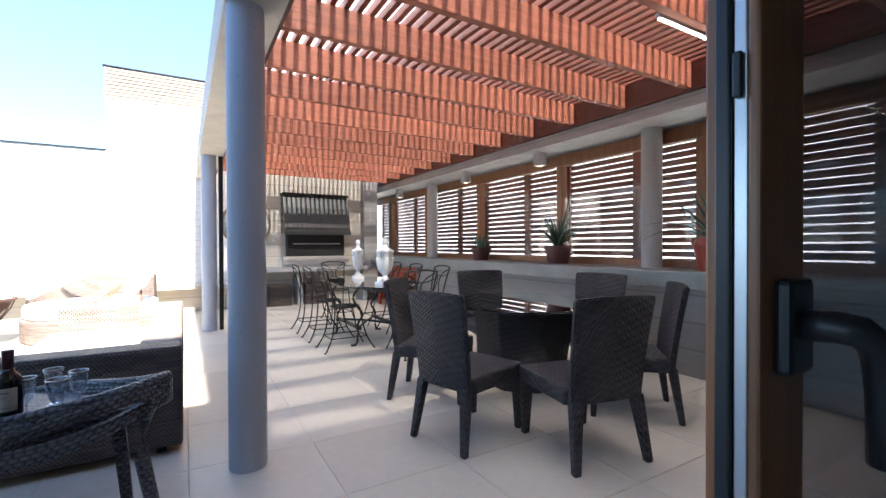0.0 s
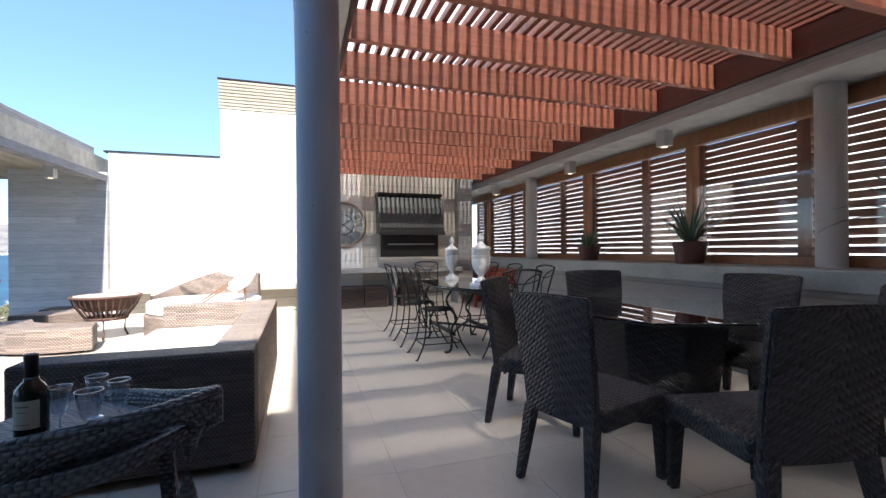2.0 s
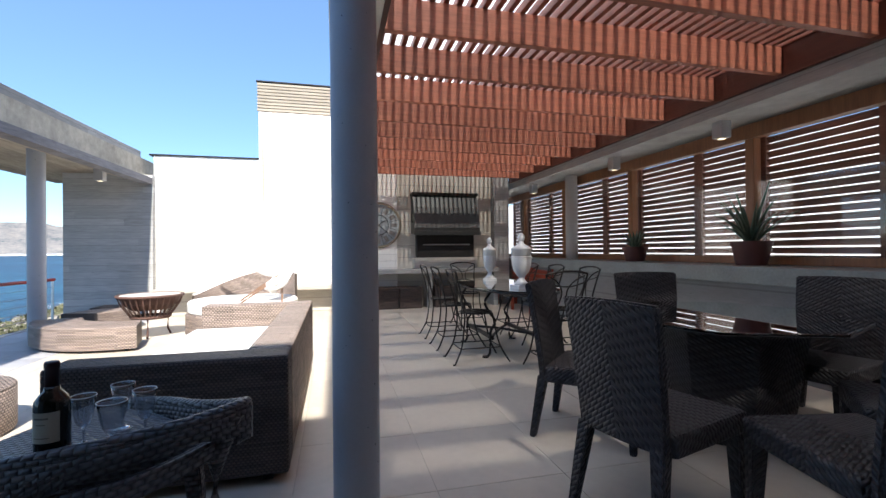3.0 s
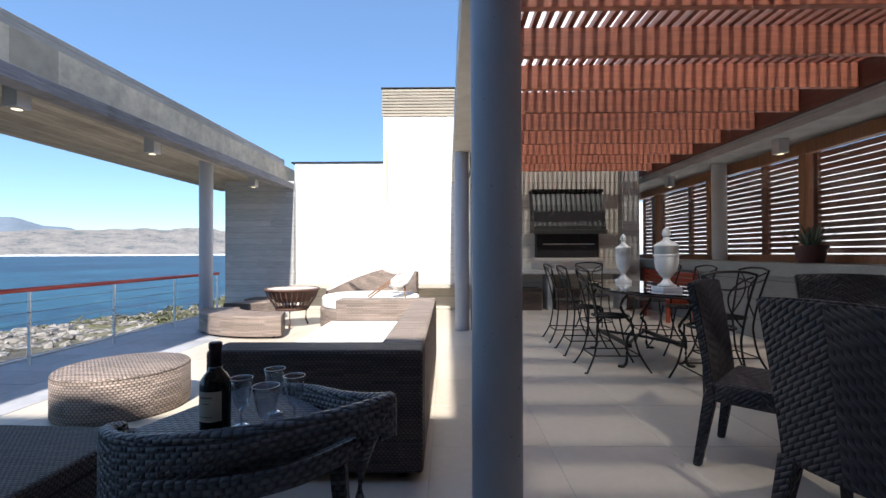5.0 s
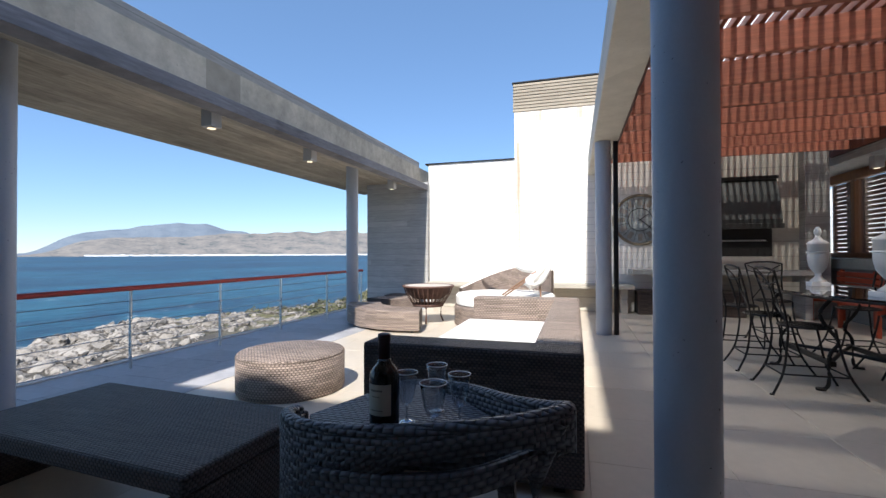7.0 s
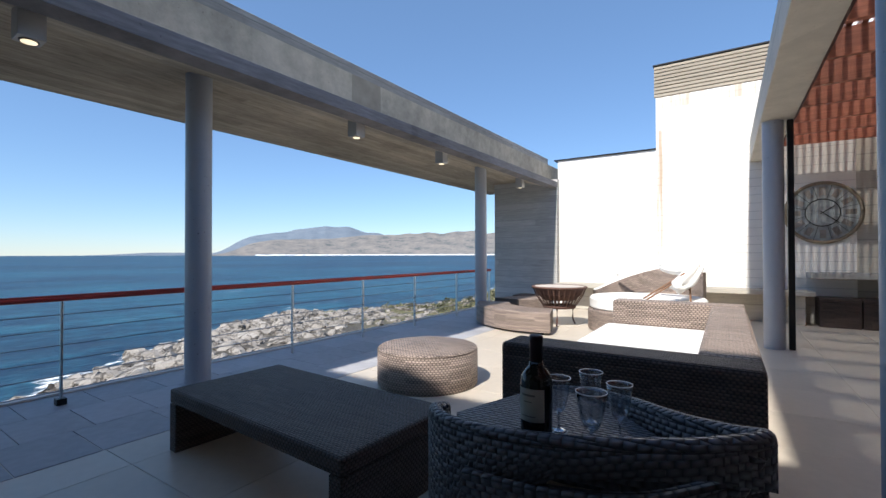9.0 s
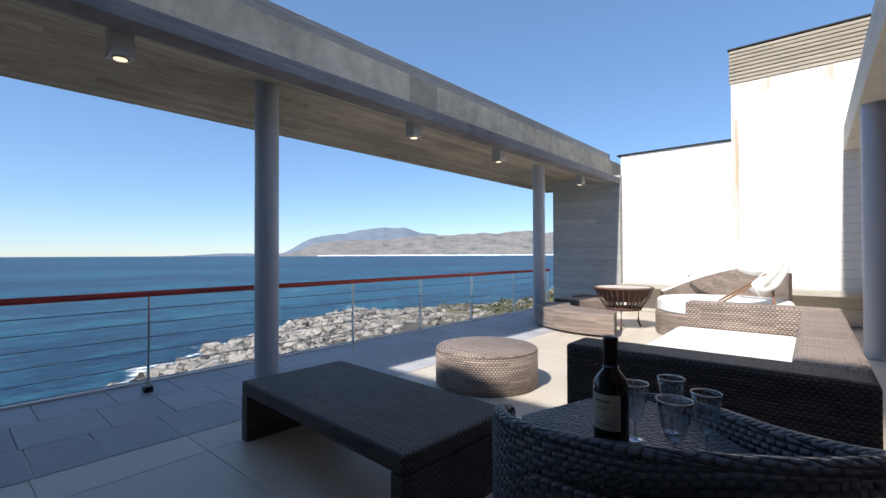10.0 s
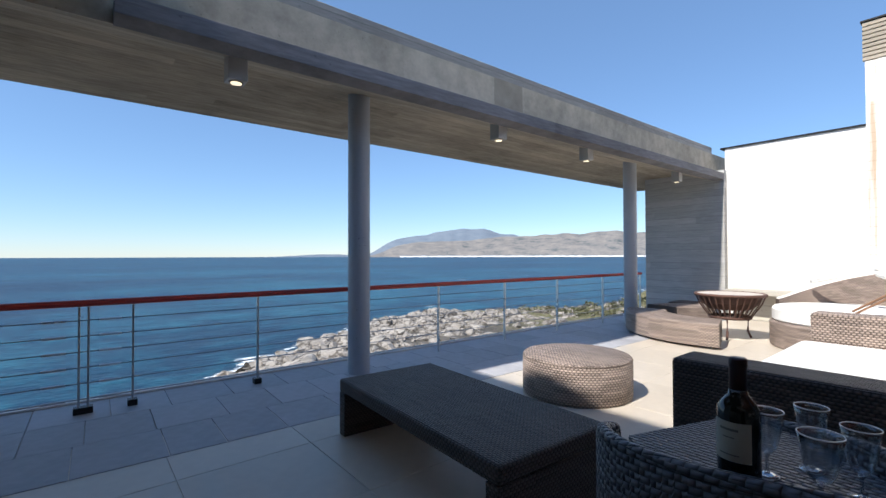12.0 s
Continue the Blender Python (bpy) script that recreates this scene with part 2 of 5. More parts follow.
M_URN = plain("white_ceramic", (0.80, 0.79, 0.76), 0.35, vary=0.05, fine=40, bumps=0.05)
M_HOOD = plain("dark_sheet_steel", (0.048, 0.050, 0.048), 0.42, 0.5, vary=0.25, fine=12, stretch=(3, 3, 0.4))
M_SOOT = plain("sooty_firebrick", (0.025, 0.022, 0.02), 0.9, vary=0.4)
M_RUST = plain("rusty_iron", (0.115, 0.062, 0.048), 0.75, 0.25, vary=0.35, fine=50)
M_RED = wood("red_stained_timber", (0.32, 0.05, 0.02), "y", 0.45, 0.25)


# ---- mesh helpers ----
def uv_box(bm):
    """UVs in metres, by each face's main direction."""
    layer = bm.loops.layers.uv.verify()
    for f in bm.faces:
        n = f.normal
        a = max(range(3), key=lambda i: abs(n[i]))
        iu, iv = ((1, 2), (0, 2), (0, 1))[a]
        for lp in f.loops:
            lp[layer].uv = (lp.vert.co[iu], lp.vert.co[iv])


def part(name, bm, material, parent=None, label="", uv=True, smooth=False, loc=None):
    bm.normal_update()
    if uv:
        uv_box(bm)
    me = bpy.data.meshes.new(name)
    bm.to_mesh(me)
    bm.free()
    me.materials.append(material)
    if smooth:
        for p in me.polygons:
            p.use_smooth = True
    ob = new(name, me)
    if parent is not None:
        ob.parent = parent
    if loc is not None:
        ob.location = loc
    if label:
        ob["label"] = label
    return ob


def smooth_by_angle(ob, deg=40):
    me = ob.data
    for p in me.polygons:
        p.use_smooth = True
    bm = bmesh.new()
    bm.from_mesh(me)
    for e in bm.edges:
        if len(e.link_faces) == 2 and e.calc_face_angle(0) > radians(deg):
            e.smooth = False
    bm.to_mesh(me)
    bm.free()
    return ob


def empty(name, m=None):
    ob = new(name)
    ob.empty_display_size = 0.1
    if m is not None:
        ob.matrix_basis = m
    return ob


def box(x0, x1, y0, y1, z0, z1, bevel=0.0, bm=None, m=None):
    bm = bm or bmesh.new()
    r = bmesh.ops.create_cube(bm, size=1)
    vs = r["verts"]
    for v in vs:
        v.co = Vector(((x0 + x1) / 2 + v.co.x * (x1 - x0), (y0 + y1) / 2 + v.co.y * (y1 - y0), (z0 + z1) / 2 + v.co.z * (z1 - z0)))
    if bevel:
        es = list({e for v in vs for e in v.link_edges})
        rb = bmesh.ops.bevel(bm, geom=es, offset=bevel, segments=2, affect="EDGES", profile=0.5)
        vs = list({v for f in rb["faces"] for v in f.verts} | {v for v in vs if v.is_valid})
    if m is not None:
        for v in vs:
            v.co = m @ v.co
    return bm


def cyl(x, y, z0, z1, r, seg=32, r2=None, bm=None):
    bm = bm or bmesh.new()
    r = bmesh.ops.create_cone(bm, cap_ends=True, segments=seg, radius1=r, radius2=r if r2 is None else r2, depth=z1 - z0)
    bmesh.ops.translate(bm, verts=r["verts"], vec=(x, y, (z0 + z1) / 2))
    return bm


def curve_through(points, n=5):
    """Points of a smooth curve through the given ones."""
    p = [Vector(q) for q in points]
    out = []
    for i in range(len(p) - 1):
        a, b, c, d = p[max(i - 1, 0)], p[i], p[i + 1], p[min(i + 2, len(p) - 1)]
        for k in range(n):
            t = k / n
            out.append(0.5 * (2 * b + (c - a) * t + (2 * a - 5 * b + 4 * c - d) * t * t + (3 * b - a - 3 * c + d) * t ** 3))
    return out + [p[-1]]


def tube(points, r, seg=8, bm=None, r_end=None, squash=1.0):
    """A round bar swept along points."""
    bm = bm or bmesh.new()
    pts = [Vector(p) for p in points]
    rings = []
    up = Vector((0, 0, 1))
    n = len(pts)
    for i, p in enumerate(pts):
        d = (pts[min(i + 1, n - 1)] - pts[max(i - 1, 0)]).normalized()
        a = d.cross(up)
        if a.length < 1e-3:
            a = d.cross(Vector((1, 0, 0)))
        a.normalize()
        b = d.cross(a).normalized()
        rr = r if r_end is None else r + (r_end - r) * i / (n - 1)
        rings.append([bm.verts.new(p + a * rr * math.cos(2 * math.pi * k / seg) + b * rr * squash * math.sin(2 * math.pi * k / seg)) for k in range(seg)])
    for q, s in zip(rings, rings[1:]):
        for k in range(seg):
            bm.faces.new((q[k], q[(k + 1) % seg], s[(k + 1) % seg], s[k]))
    bm.faces.new(rings[0][::-1])
    bm.faces.new(rings[-1])
    bmesh.ops.recalc_face_normals(bm, faces=bm.faces)
    return bm


def lathe(profile, seg=32, bm=None):
    bm = bm or bmesh.new()
    rings = []
    for r, z in profile:
        rings.append([bm.verts.new((r * math.cos(2 * math.pi * k / seg), r * math.sin(2 * math.pi * k / seg), z)) for k in range(seg)])
    layer = bm.loops.layers.uv.verify()
    dist = 0.0
    for (q, s), (p0, p1) in zip(zip(rings, rings[1:]), zip(profile, profile[1:])):
        step = math.hypot(p1[0] - p0[0], p1[1] - p0[1])
        rr = max(p0[0], p1[0])
        for k in range(seg):
            f = bm.faces.new((q[k], q[(k + 1) % seg], s[(k + 1) % seg], s[k]))
            us = (k, k + 1, k + 1, k)
            vs = (dist, dist, dist + step, dist + step)
            for lp, a, b in zip(f.loops, us, vs):
                lp[layer].uv = (a * 2 * math.pi * rr / seg, b)
        dist += step
    bm.faces.new(rings[0][::-1])
    bm.faces.new(rings[-1])
    bmesh.ops.remove_doubles(bm, verts=bm.verts, dist=1e-5)
    bmesh.ops.recalc_face_normals(bm, faces=bm.faces)
    return bm


def prism(outline, z0, z1, bm=None, axis="z"):
    """A flat outline drawn up between two levels; axis y: the outline lies in x, z."""
    bm = bm or bmesh.new()
    def at(p, q, h):
        return (p, q, h) if axis == "z" else ((p, h, q) if axis == "y" else (h, p, q))
    lo = [bm.verts.new(at(p, q, z0)) for p, q in outline]
    hi = [bm.verts.new(at(p, q, z1)) for p, q in outline]
    n = len(outline)
    fs = [bm.faces.new(lo[::-1]), bm.faces.new(hi)]
    for k in range(n):
        fs.append(bm.faces.new((lo[k], lo[(k + 1) % n], hi[(k + 1) % n], hi[k])))
    bmesh.ops.recalc_face_normals(bm, faces=fs)
    return bm


def structure(ob, label="", category=""):
    return tagged(ob, label, category, "", "structure")



# ---- the setting ----
WALL_Y = 11.15
SEA = Matrix.Translation((-3.8, 6.0, 0)) @ Matrix.Rotation(radians(-1.2), 4, "Z")


def sea(bm):
    bm.transform(SEA)
    return bm


bed = structure(part("floor", box(-3.72, 4.75, -4.0, WALL_Y, -0.30, -0.005), M_GROUT), "dark grout bed under beige porcelain tiles", "floor")
deck = structure(part("pavement", sea(box(-1.5, 0.18, -13, 5.6, -0.30, -0.008)), M_GROUT), "grout bed of the stone terrace edge", "pavement")
structure(part("trim_deck_kerb", sea(box(-1.60, -1.49, -13, 5.6, -0.5, 0.02)), M_WHITE), "pale concrete edge of the terrace", "kerb")

# house roof over the near terrace, and back walls that close the place
structure(part("ceiling_roof", box(-4.45, 0.08, -6.0, 0.86, 3.054, 3.70), M_CONC_SOFFIT), "board-marked concrete roof slab", "roof")
structure(part("ceiling_room", box(0.08, 6.0, -6.0, -0.36, 2.6, 3.1), M_CONC_SOFFIT), "concrete slab over the room", "ceiling")
structure(part("wall_room_back", box(-6.6, 6.0, -4.2, -4.0, -0.3, 3.0), M_CONC), "plain concrete back wall", "wall")
structure(part("wall_room_side", box(5.8, 6.0, -4.0, -0.4, -0.3, 2.6), M_CONC), "plain concrete side wall", "wall")

# sea-side concrete beam: soffit slab, lip and upstand
structure(part("ceiling_sea_soffit", sea(prism([(-2.65, 3.05), (-0.85, 3.05), (-0.225, 2.865), (-0.225, 3.42), (-2.65, 3.42)], -12.0, 6.6, None, "y")), M_CONC_SOFFIT), "board-marked concrete soffit slab", "slab")
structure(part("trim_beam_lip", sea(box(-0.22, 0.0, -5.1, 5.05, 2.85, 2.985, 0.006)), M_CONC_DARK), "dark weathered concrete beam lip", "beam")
structure(part("trim_beam_upstand", sea(box(-0.50, -0.24, -5.1, 5.05, 2.98, 3.56, 0.006)), M_UPSTAND), "board-marked concrete upstand beam", "beam")
structure(part("wall_pier", sea(box(-1.66, 0.0, 5.0, 5.3, -0.3, 3.05)), M_CONC_PALE), "board-marked grey concrete pier", "wall")


def column(name, x, y, z0, z1, r, mat, label):
    return structure(smooth_by_angle(part(name, cyl(0, 0, z0, z1, r, 48), mat, loc=(x, y, 0))), label, "column")


column("column_1", 0.205, 2.655, 0.0, 3.03, 0.119, M_COL, "round grey-painted column at the pergola edge")
column("column_2", 0.215, 8.10, 0.0, 3.03, 0.119, M_COL, "round grey-painted column at the pergola edge")
column("column_3", -4.745, 3.12, 0.0, 3.05, 0.119, M_COL, "round grey-painted column beside the railing")
column("column_4", -4.55, 8.75, 0.0, 3.05, 0.119, M_COL, "round grey-painted column beside the railing")

# end walls: the tall one carries rust runs below the siding and along its corner
M_WHITE_RUST = board_concrete("rust_streaked_pale_wall", (0.80, 0.77, 0.72), 0.16, "x", 0.06)
_nt = M_WHITE_RUST.node_tree
_b = _nt.nodes["Principled BSDF"]
_src = _b.inputs["Base Color"].links[0].from_socket
_run = noise_node(_nt, coords(_nt, "Object", (9.0, 1.0, 0.35)), 1.0, 4, 0.6)
_sep = _nt.nodes.new("ShaderNodeSeparateXYZ")
_nt.links.new(coords(_nt), _sep.inputs[0])
_side = mth(_nt, "MULTIPLY", mth(_nt, "LESS_THAN", _sep.outputs[0], -1.40), mth(_nt, "LESS_THAN", _sep.outputs[2], 3.9))
_top = mth(_nt, "GREATER_THAN", _sep.outputs[2], 4.35)
_mask = mth(_nt, "MULTIPLY", mth(_nt, "ADD", _side, mth(_nt, "MULTIPLY", _top, 0.8)), ramp(_nt, _run, [(0.48, (0, 0, 0)), (0.62, (1, 1, 1))]))
_nt.links.new(mixc(_nt, mth(_nt, "MULTIPLY", _mask, 0.7), _src, (0.45, 0.27, 0.12)), _b.inputs["Base Color"])
structure(part("wall_white", box(-3.72, -1.57, WALL_Y, WALL_Y + 0.25, -0.3, 3.50), M_WHITE), "pale sunlit concrete wall", "wall")
structure(part("trim_coping", box(-3.80, -1.57, WALL_Y - 0.03, WALL_Y + 0.28, 3.50, 3.53), M_IRON), "thin dark metal coping", "coping")
structure(part("wall_chimney", box(-1.57, 1.6, WALL_Y - 0.02, WALL_Y + 0.3, -0.3, 4.60), M_WHITE_RUST), "tall pale sunlit concrete wall", "wall")
structure(part("wall_end", box(1.6, 4.06, WALL_Y, WALL_Y + 0.3, -0.3, 3.6), M_CONC_WARM), "warm grey concrete grill wall", "wall")

# pergola concrete edge beams
structure(part("trim_pergola_beam_sea", box(0.075, 0.44, 0.2, WALL_Y - 0.02, 3.03, 3.46, 0.008), M_CONC_WARM), "pale concrete edge beam of the pergola", "beam")
structure(part("trim_pergola_beam_garden", box(4.62, 5.55, -0.36, 13.2, 2.97, 3.22, 0.008), M_CONC), "concrete beam above the louvred windows", "beam")

# parapet with stone cap
structure(part("wall_parapet", box(4.66, 5.55, -0.36, 13.2, -0.3, 0.96), M_PARAPET), "low board-marked concrete parapet", "wall")
structure(part("trim_parapet_cap", box(4.60, 5.55, -0.36, 13.2, 0.962, 1.16, 0.012), M_LEDGE), "grey-green stone cap of the parapet", "ledge")

# siding band on the tall wall: separate boards
siding = structure(part("trim_siding_backing", box(-1.55, 1.6, WALL_Y + 0.03, WALL_Y + 0.28, 4.60, 5.28), M_WOOD_D), "dark backing of the cedar siding", "siding")
for i in range(9):
    z = 4.615 + i * 0.0745
    part("siding_board", box(-1.60, 1.62, WALL_Y - 0.03, WALL_Y + 0.025, z, z + 0.058, 0.005), M_SIDING, siding)
structure(part("trim_siding_cap", box(-1.62, 1.64, WALL_Y - 0.05, WALL_Y + 0.30, 5.285, 5.31), M_IRON), "thin dark metal cap on the siding", "coping")

# concrete return beside the louvres, pale slope added beyond the glass to whiten gaps
structure(part("wall_return", box(4.06, 4.46, 10.9, 13.2, -0.3, 3.52), M_CONC), "board-marked concrete return wall", "wall")
structure(part("wall_corner", box(4.46, 5.20, 13.0, 13.2, 1.161, 2.969), M_CONC), "concrete corner wall beside a narrow slit", "wall")
structure(part("ground_garden", prism([(5.56, -0.4), (8.5, 0.4), (13, 3.4), (20, 6.5), (60, 11.0), (60, -3.0), (5.56, -3.0)], -30, 60, None, "y"), M_WHITE), "added pale slope that whitens the louvre gaps", "ground")

# dark drainpipe beside the far column
pipe = part("downpipe", box(0.365, 0.435, 8.06, 8.14, 0.0, 3.03, 0.008), M_IRON)
tagged(pipe, "square dark metal downpipe beside a column", "downpipe")

# pergola timber
pergola = empty("pergola")
tagged(pergola, "reddish hardwood pergola with slats over rafters", "pergola")
for x0, x1 in ((0.442, 0.50), (4.56, 4.618)):
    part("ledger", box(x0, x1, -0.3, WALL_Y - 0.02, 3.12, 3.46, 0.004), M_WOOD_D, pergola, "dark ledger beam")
RAFTERS = [1.41 + 0.825 * k for k in range(-2, 12)]
raft_mesh = part("rafter", box(0.502, 4.558, -0.035, 0.035, 3.15, 3.42, 0.004), M_WOOD_R, pergola, loc=(0, RAFTERS[0], 0))
for y in RAFTERS[1:]:
    o = new("rafter", raft_mesh.data)
    o.parent, o.location = pergola, (0, y, 0)
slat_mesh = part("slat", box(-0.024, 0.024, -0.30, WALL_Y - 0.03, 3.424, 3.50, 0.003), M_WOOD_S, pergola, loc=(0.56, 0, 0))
for k in range(1, 36):
    o = new("slat", slat_mesh.data)
    o.parent, o.location = pergola, (0.56 + k * 0.1145, 0, 0)
M_SHEET = bpy.data.materials.new("frosted_polycarbonate")
M_SHEET.use_nodes = True
nt = M_SHEET.node_tree
nt.nodes.clear()
out = nt.nodes.new("ShaderNodeOutputMaterial")
tl, rf, mx = nt.nodes.new("ShaderNodeBsdfTranslucent"), nt.nodes.new("ShaderNodeBsdfTransparent"), nt.nodes.new("ShaderNodeMixShader")
tl.inputs[0].default_value = (0.88, 0.86, 0.83, 1)
rf.inputs["Color"].default_value = (0.95, 0.95, 0.95, 1)
mx.inputs[0].default_value = 0.20
nt.links.new(tl.outputs[0], mx.inputs[1])
nt.links.new(rf.outputs[0], mx.inputs[2])
nt.links.new(mx.outputs[0], out.inputs[0])
bm = bmesh.new()
bm.faces.new([bm.verts.new(p) for p in ((0.10, -0.17, 3.52), (4.9, -0.17, 3.52), (4.9, WALL_Y - 0.03, 3.52), (0.10, WALL_Y - 0.03, 3.52))])
part("roof_sheet", bm, M_SHEET, pergola, "frosted translucent sheet over the slats")
strip = tagged(part("strip_light", box(2.85, 4.2, 1.41 + 0.04, 1.41 + 0.075, 3.13, 3.16, 0.004), M_LAMPBOX), "slim white strip light under a rafter", "light")


def lamp_glow(name, col, strength):
    m = bpy.data.materials.new(name)
    m.use_nodes = True
    b = m.node_tree.nodes["Principled BSDF"]
    b.inputs["Emission Color"].default_value = (*col, 1)
    b.inputs["Emission Strength"].default_value = strength
    return m


M_GLOW = lamp_glow("lit_lamp_disc", (1.0, 0.82, 0.55), 0.9)
M_TUBE = lamp_glow("lit_tube", (1.0, 0.93, 0.8), 2.5)
part("tube", box(2.87, 4.18, 1.41 + 0.045, 1.41 + 0.07, 3.118, 3.129, 0.003), M_TUBE, strip, "lit tube")


def cube_lamp():
    root = empty("ceiling_lamp")
    tagged(root, "grey cube spotlight fixed under concrete soffit", "lamp", "cube lamps")
    body = part("body", box(-0.075, 0.075, -0.075, 0.075, -0.21, 0.0, 0.006), M_LAMPBOX, root)
    part("ring", cyl(0, 0, -0.216, -0.211, 0.055, 24), M_BLACK, body)
    part("lamp_disc", cyl(0, 0, -0.221, -0.217, 0.044, 24), M_GLOW, body, "lit warm lamp disc")
    return root


lamp0 = cube_lamp()
sea_lamps = ((-4.29, 1.73), (-4.17, 4.75), (-4.15, 6.66), (-4.11, 9.75))
lamp0.matrix_basis = pose(4.87, 1.62, 2.97)
for x, y, z in ((4.87, 4.88, 2.97), (4.87, 7.08, 2.97), (4.87, 10.3, 2.97)):
    copy_thing(lamp0, pose(x, y, z))
for x, y in sea_lamps:
    copy_thing(lamp0, Matrix.Translation((x, y, 2.93)) @ Matrix.Rotation(radians(-1.2), 4, "Z"))

column("column_5", 5.12, 3.05, 1.162, 2.97, 0.128, M_COL_CONC, "bare round concrete column on the parapet")
column("column_6", 5.12, 8.95, 1.162, 2.97, 0.128, M_COL_CONC, "bare round concrete column on the parapet")

# louvred windows: posts, sill, head, glass, and panels of slats outside
POSTS = [-0.25, 2.52, 4.88, 7.24, 9.62, 11.9]
window = structure(part("window_1", box(5.32, 5.40, -0.36, 13.0, 1.162, 1.26, 0.006), M_WOOD_W), "timber-framed glazing with louvre shutters outside", "window")
part("window_head", box(5.30, 5.42, -0.36, 13.0, 2.78, 2.968, 0.006), M_WOOD_W, window)
for y in POSTS:
    part("window_post", box(5.30, 5.42, y - 0.06, y + 0.06, 1.262, 2.778, 0.006), M_WOOD_W, window)
edges = POSTS + [13.0]
slat_l = None
for a, b in zip(edges, edges[1:]):
    g = part("pane", box(5.335, 5.345, a + 0.062, b - 0.062, 1.264, 2.776), M_GLASS, window)
    g.visible_shadow = False
    mid = a + (b - a) * 0.42
    for p, q in ((a + 0.02, mid), (mid, b - 0.02)):
        shutter = part("shutter_frame", box(5.46, 5.52, p, p + 0.075, 1.165, 2.9, 0.004), M_WOOD_L, window)
        part("shutter_stile", box(5.46, 5.52, q - 0.075, q, 1.165, 2.9, 0.004), M_WOOD_L, shutter)
        ln = q - p - 0.154
        me = None
        for k in range(18):
            z = 1.21 + k * 0.094
            if me is None:
                first = part("louvre", box(-0.043, 0.043, -ln / 2, ln / 2, -0.006, 0.006, 0.002), M_WOOD_L, shutter)
                me = first.data
                o = first
            else:
                o = new("louvre", me)
                o.parent = shutter
            o.matrix_basis = pose(5.49, (p + q) / 2, z + 0.03, 0, 55, 0)

# sliding glass door by which one steps out: timber leaf with a black handle
M_WOOD_DOOR = wood("varnished_door_timber", (0.25, 0.105, 0.045), "z", 0.35)
door = structure(part("door_1", box(0.372, 0.476, -0.292, -0.2785, 0.02, 2.55, 0.004), M_WOOD_DOOR), "open timber-framed sliding glass door", "door")
part("edge_channel", box(0.374, 0.470, -0.278, -0.2635, 0.02, 2.55, 0.002), M_STEEL, door, "grey metal edge channel")
part("edge_seal", box(0.368, 0.470, -0.263, -0.246, 0.02, 2.55, 0.003), M_BLACK, door, "black rubber seal")
part("outer_stile", box(0.452, 0.53, -0.228, -0.19, 0.02, 2.55, 0.004), M_WOOD_DOOR, door)
part("bottom_rail", box(0.477, 1.80, -0.292, -0.247, 0.02, 0.16, 0.004), M_WOOD_DOOR, door)
part("top_rail", box(0.477, 1.80, -0.292, -0.247, 2.42, 2.55, 0.004), M_WOOD_DOOR, door)
part("far_stile", box(1.80, 1.91, -0.292, -0.247, 0.02, 2.55, 0.004), M_WOOD_DOOR, door)
g = part("pane", box(0.478, 1.798, -0.275, -0.267, 0.161, 2.419), M_DOORGLASS, door, "lightly tinted glass")
g.visible_shadow = False
for z in (0.5, 1.12, 1.62, 2.1):
    part("roller", box(0.366, 0.3735, -0.275, -0.266, z, z + 0.05, 0.002), M_BLACK, door, "black locking roller")
handle = part("handle_plate", box(0.394, 0.456, -0.310, -0.2925, 1.318, 1.423, 0.007), M_BLACK, door, "black plate of the handle")
part("handle_lever", tube([(0.43, -0.310, 1.372), (0.43, -0.335, 1.374), (0.437, -0.352, 1.371), (0.450, -0.362, 1.358), (0.462, -0.364, 1.334), (0.470, -0.364, 1.30), (0.474, -0.364, 1.23)], 0.017, 14), M_BLACK, handle, smooth=True)
structure(part("wall_door_side", box(1.92, 6.0, -0.33, -0.21, -0.3, 2.6), M_CONC), "plain concrete house wall", "wall")
# Unseen lintel, its height raised to keep sun off the near column's foot.
structure(part("trim_door_head", box(-0.6, 6.0, -0.36, -0.18, 2.56, 3.62), M_CONC), "unseen concrete lintel above the door, raised to block sun", "lintel")
structure(part("wall_house_corner", box(-5.4, -2.0, -0.35, -0.15, 0.0, 3.0), M_CONC), "plain concrete house wall", "wall")

# grill wall: counter, hood, fire opening, low bench
counter = tagged(part("worktop", box(0.90, 4.05, 10.55, WALL_Y - 0.004, 0.83, 0.93, 0.006), M_CONC), "grey concrete worktop along the grill wall", "worktop")
part("support", box(2.25, 2.37, 10.62, WALL_Y - 0.004, 0.0, 0.829, 0.004), M_CONC, counter)
part("support", box(3.93, 4.05, 10.62, WALL_Y - 0.004, 0.0, 0.829, 0.004), M_CONC, counter)
bench = tagged(part("wall_bench", box(-3.6, 0.97, 10.55, WALL_Y - 0.026, 0.52, 0.60, 0.008), M_CONC_WARM), "low concrete bench along the end wall", "bench")
part("support", box(0.70, 0.84, 10.68, WALL_Y - 0.026, 0.0, 0.519, 0.004), M_CONC_WARM, bench)
part("support", box(-3.5, 0.69, 10.95, WALL_Y - 0.026, 0.0, 0.519, 0.004), M_CONC_WARM, bench)
grill = empty("grill")
tagged(grill, "built-in barbecue with dark steel hood", "grill")
# Solid block: the opening's dark depth is put into its black colour.
part("firebox", box(2.06, 3.51, 10.90, WALL_Y - 0.004, 1.20, 1.86, 0.004), M_SOOT, grill, "sooty black block in place of the dark fire opening")
part("surround", box(1.98, 3.60, 10.88, WALL_Y - 0.004, 0.932, 1.196, 0.004), M_CONC_WARM, grill)
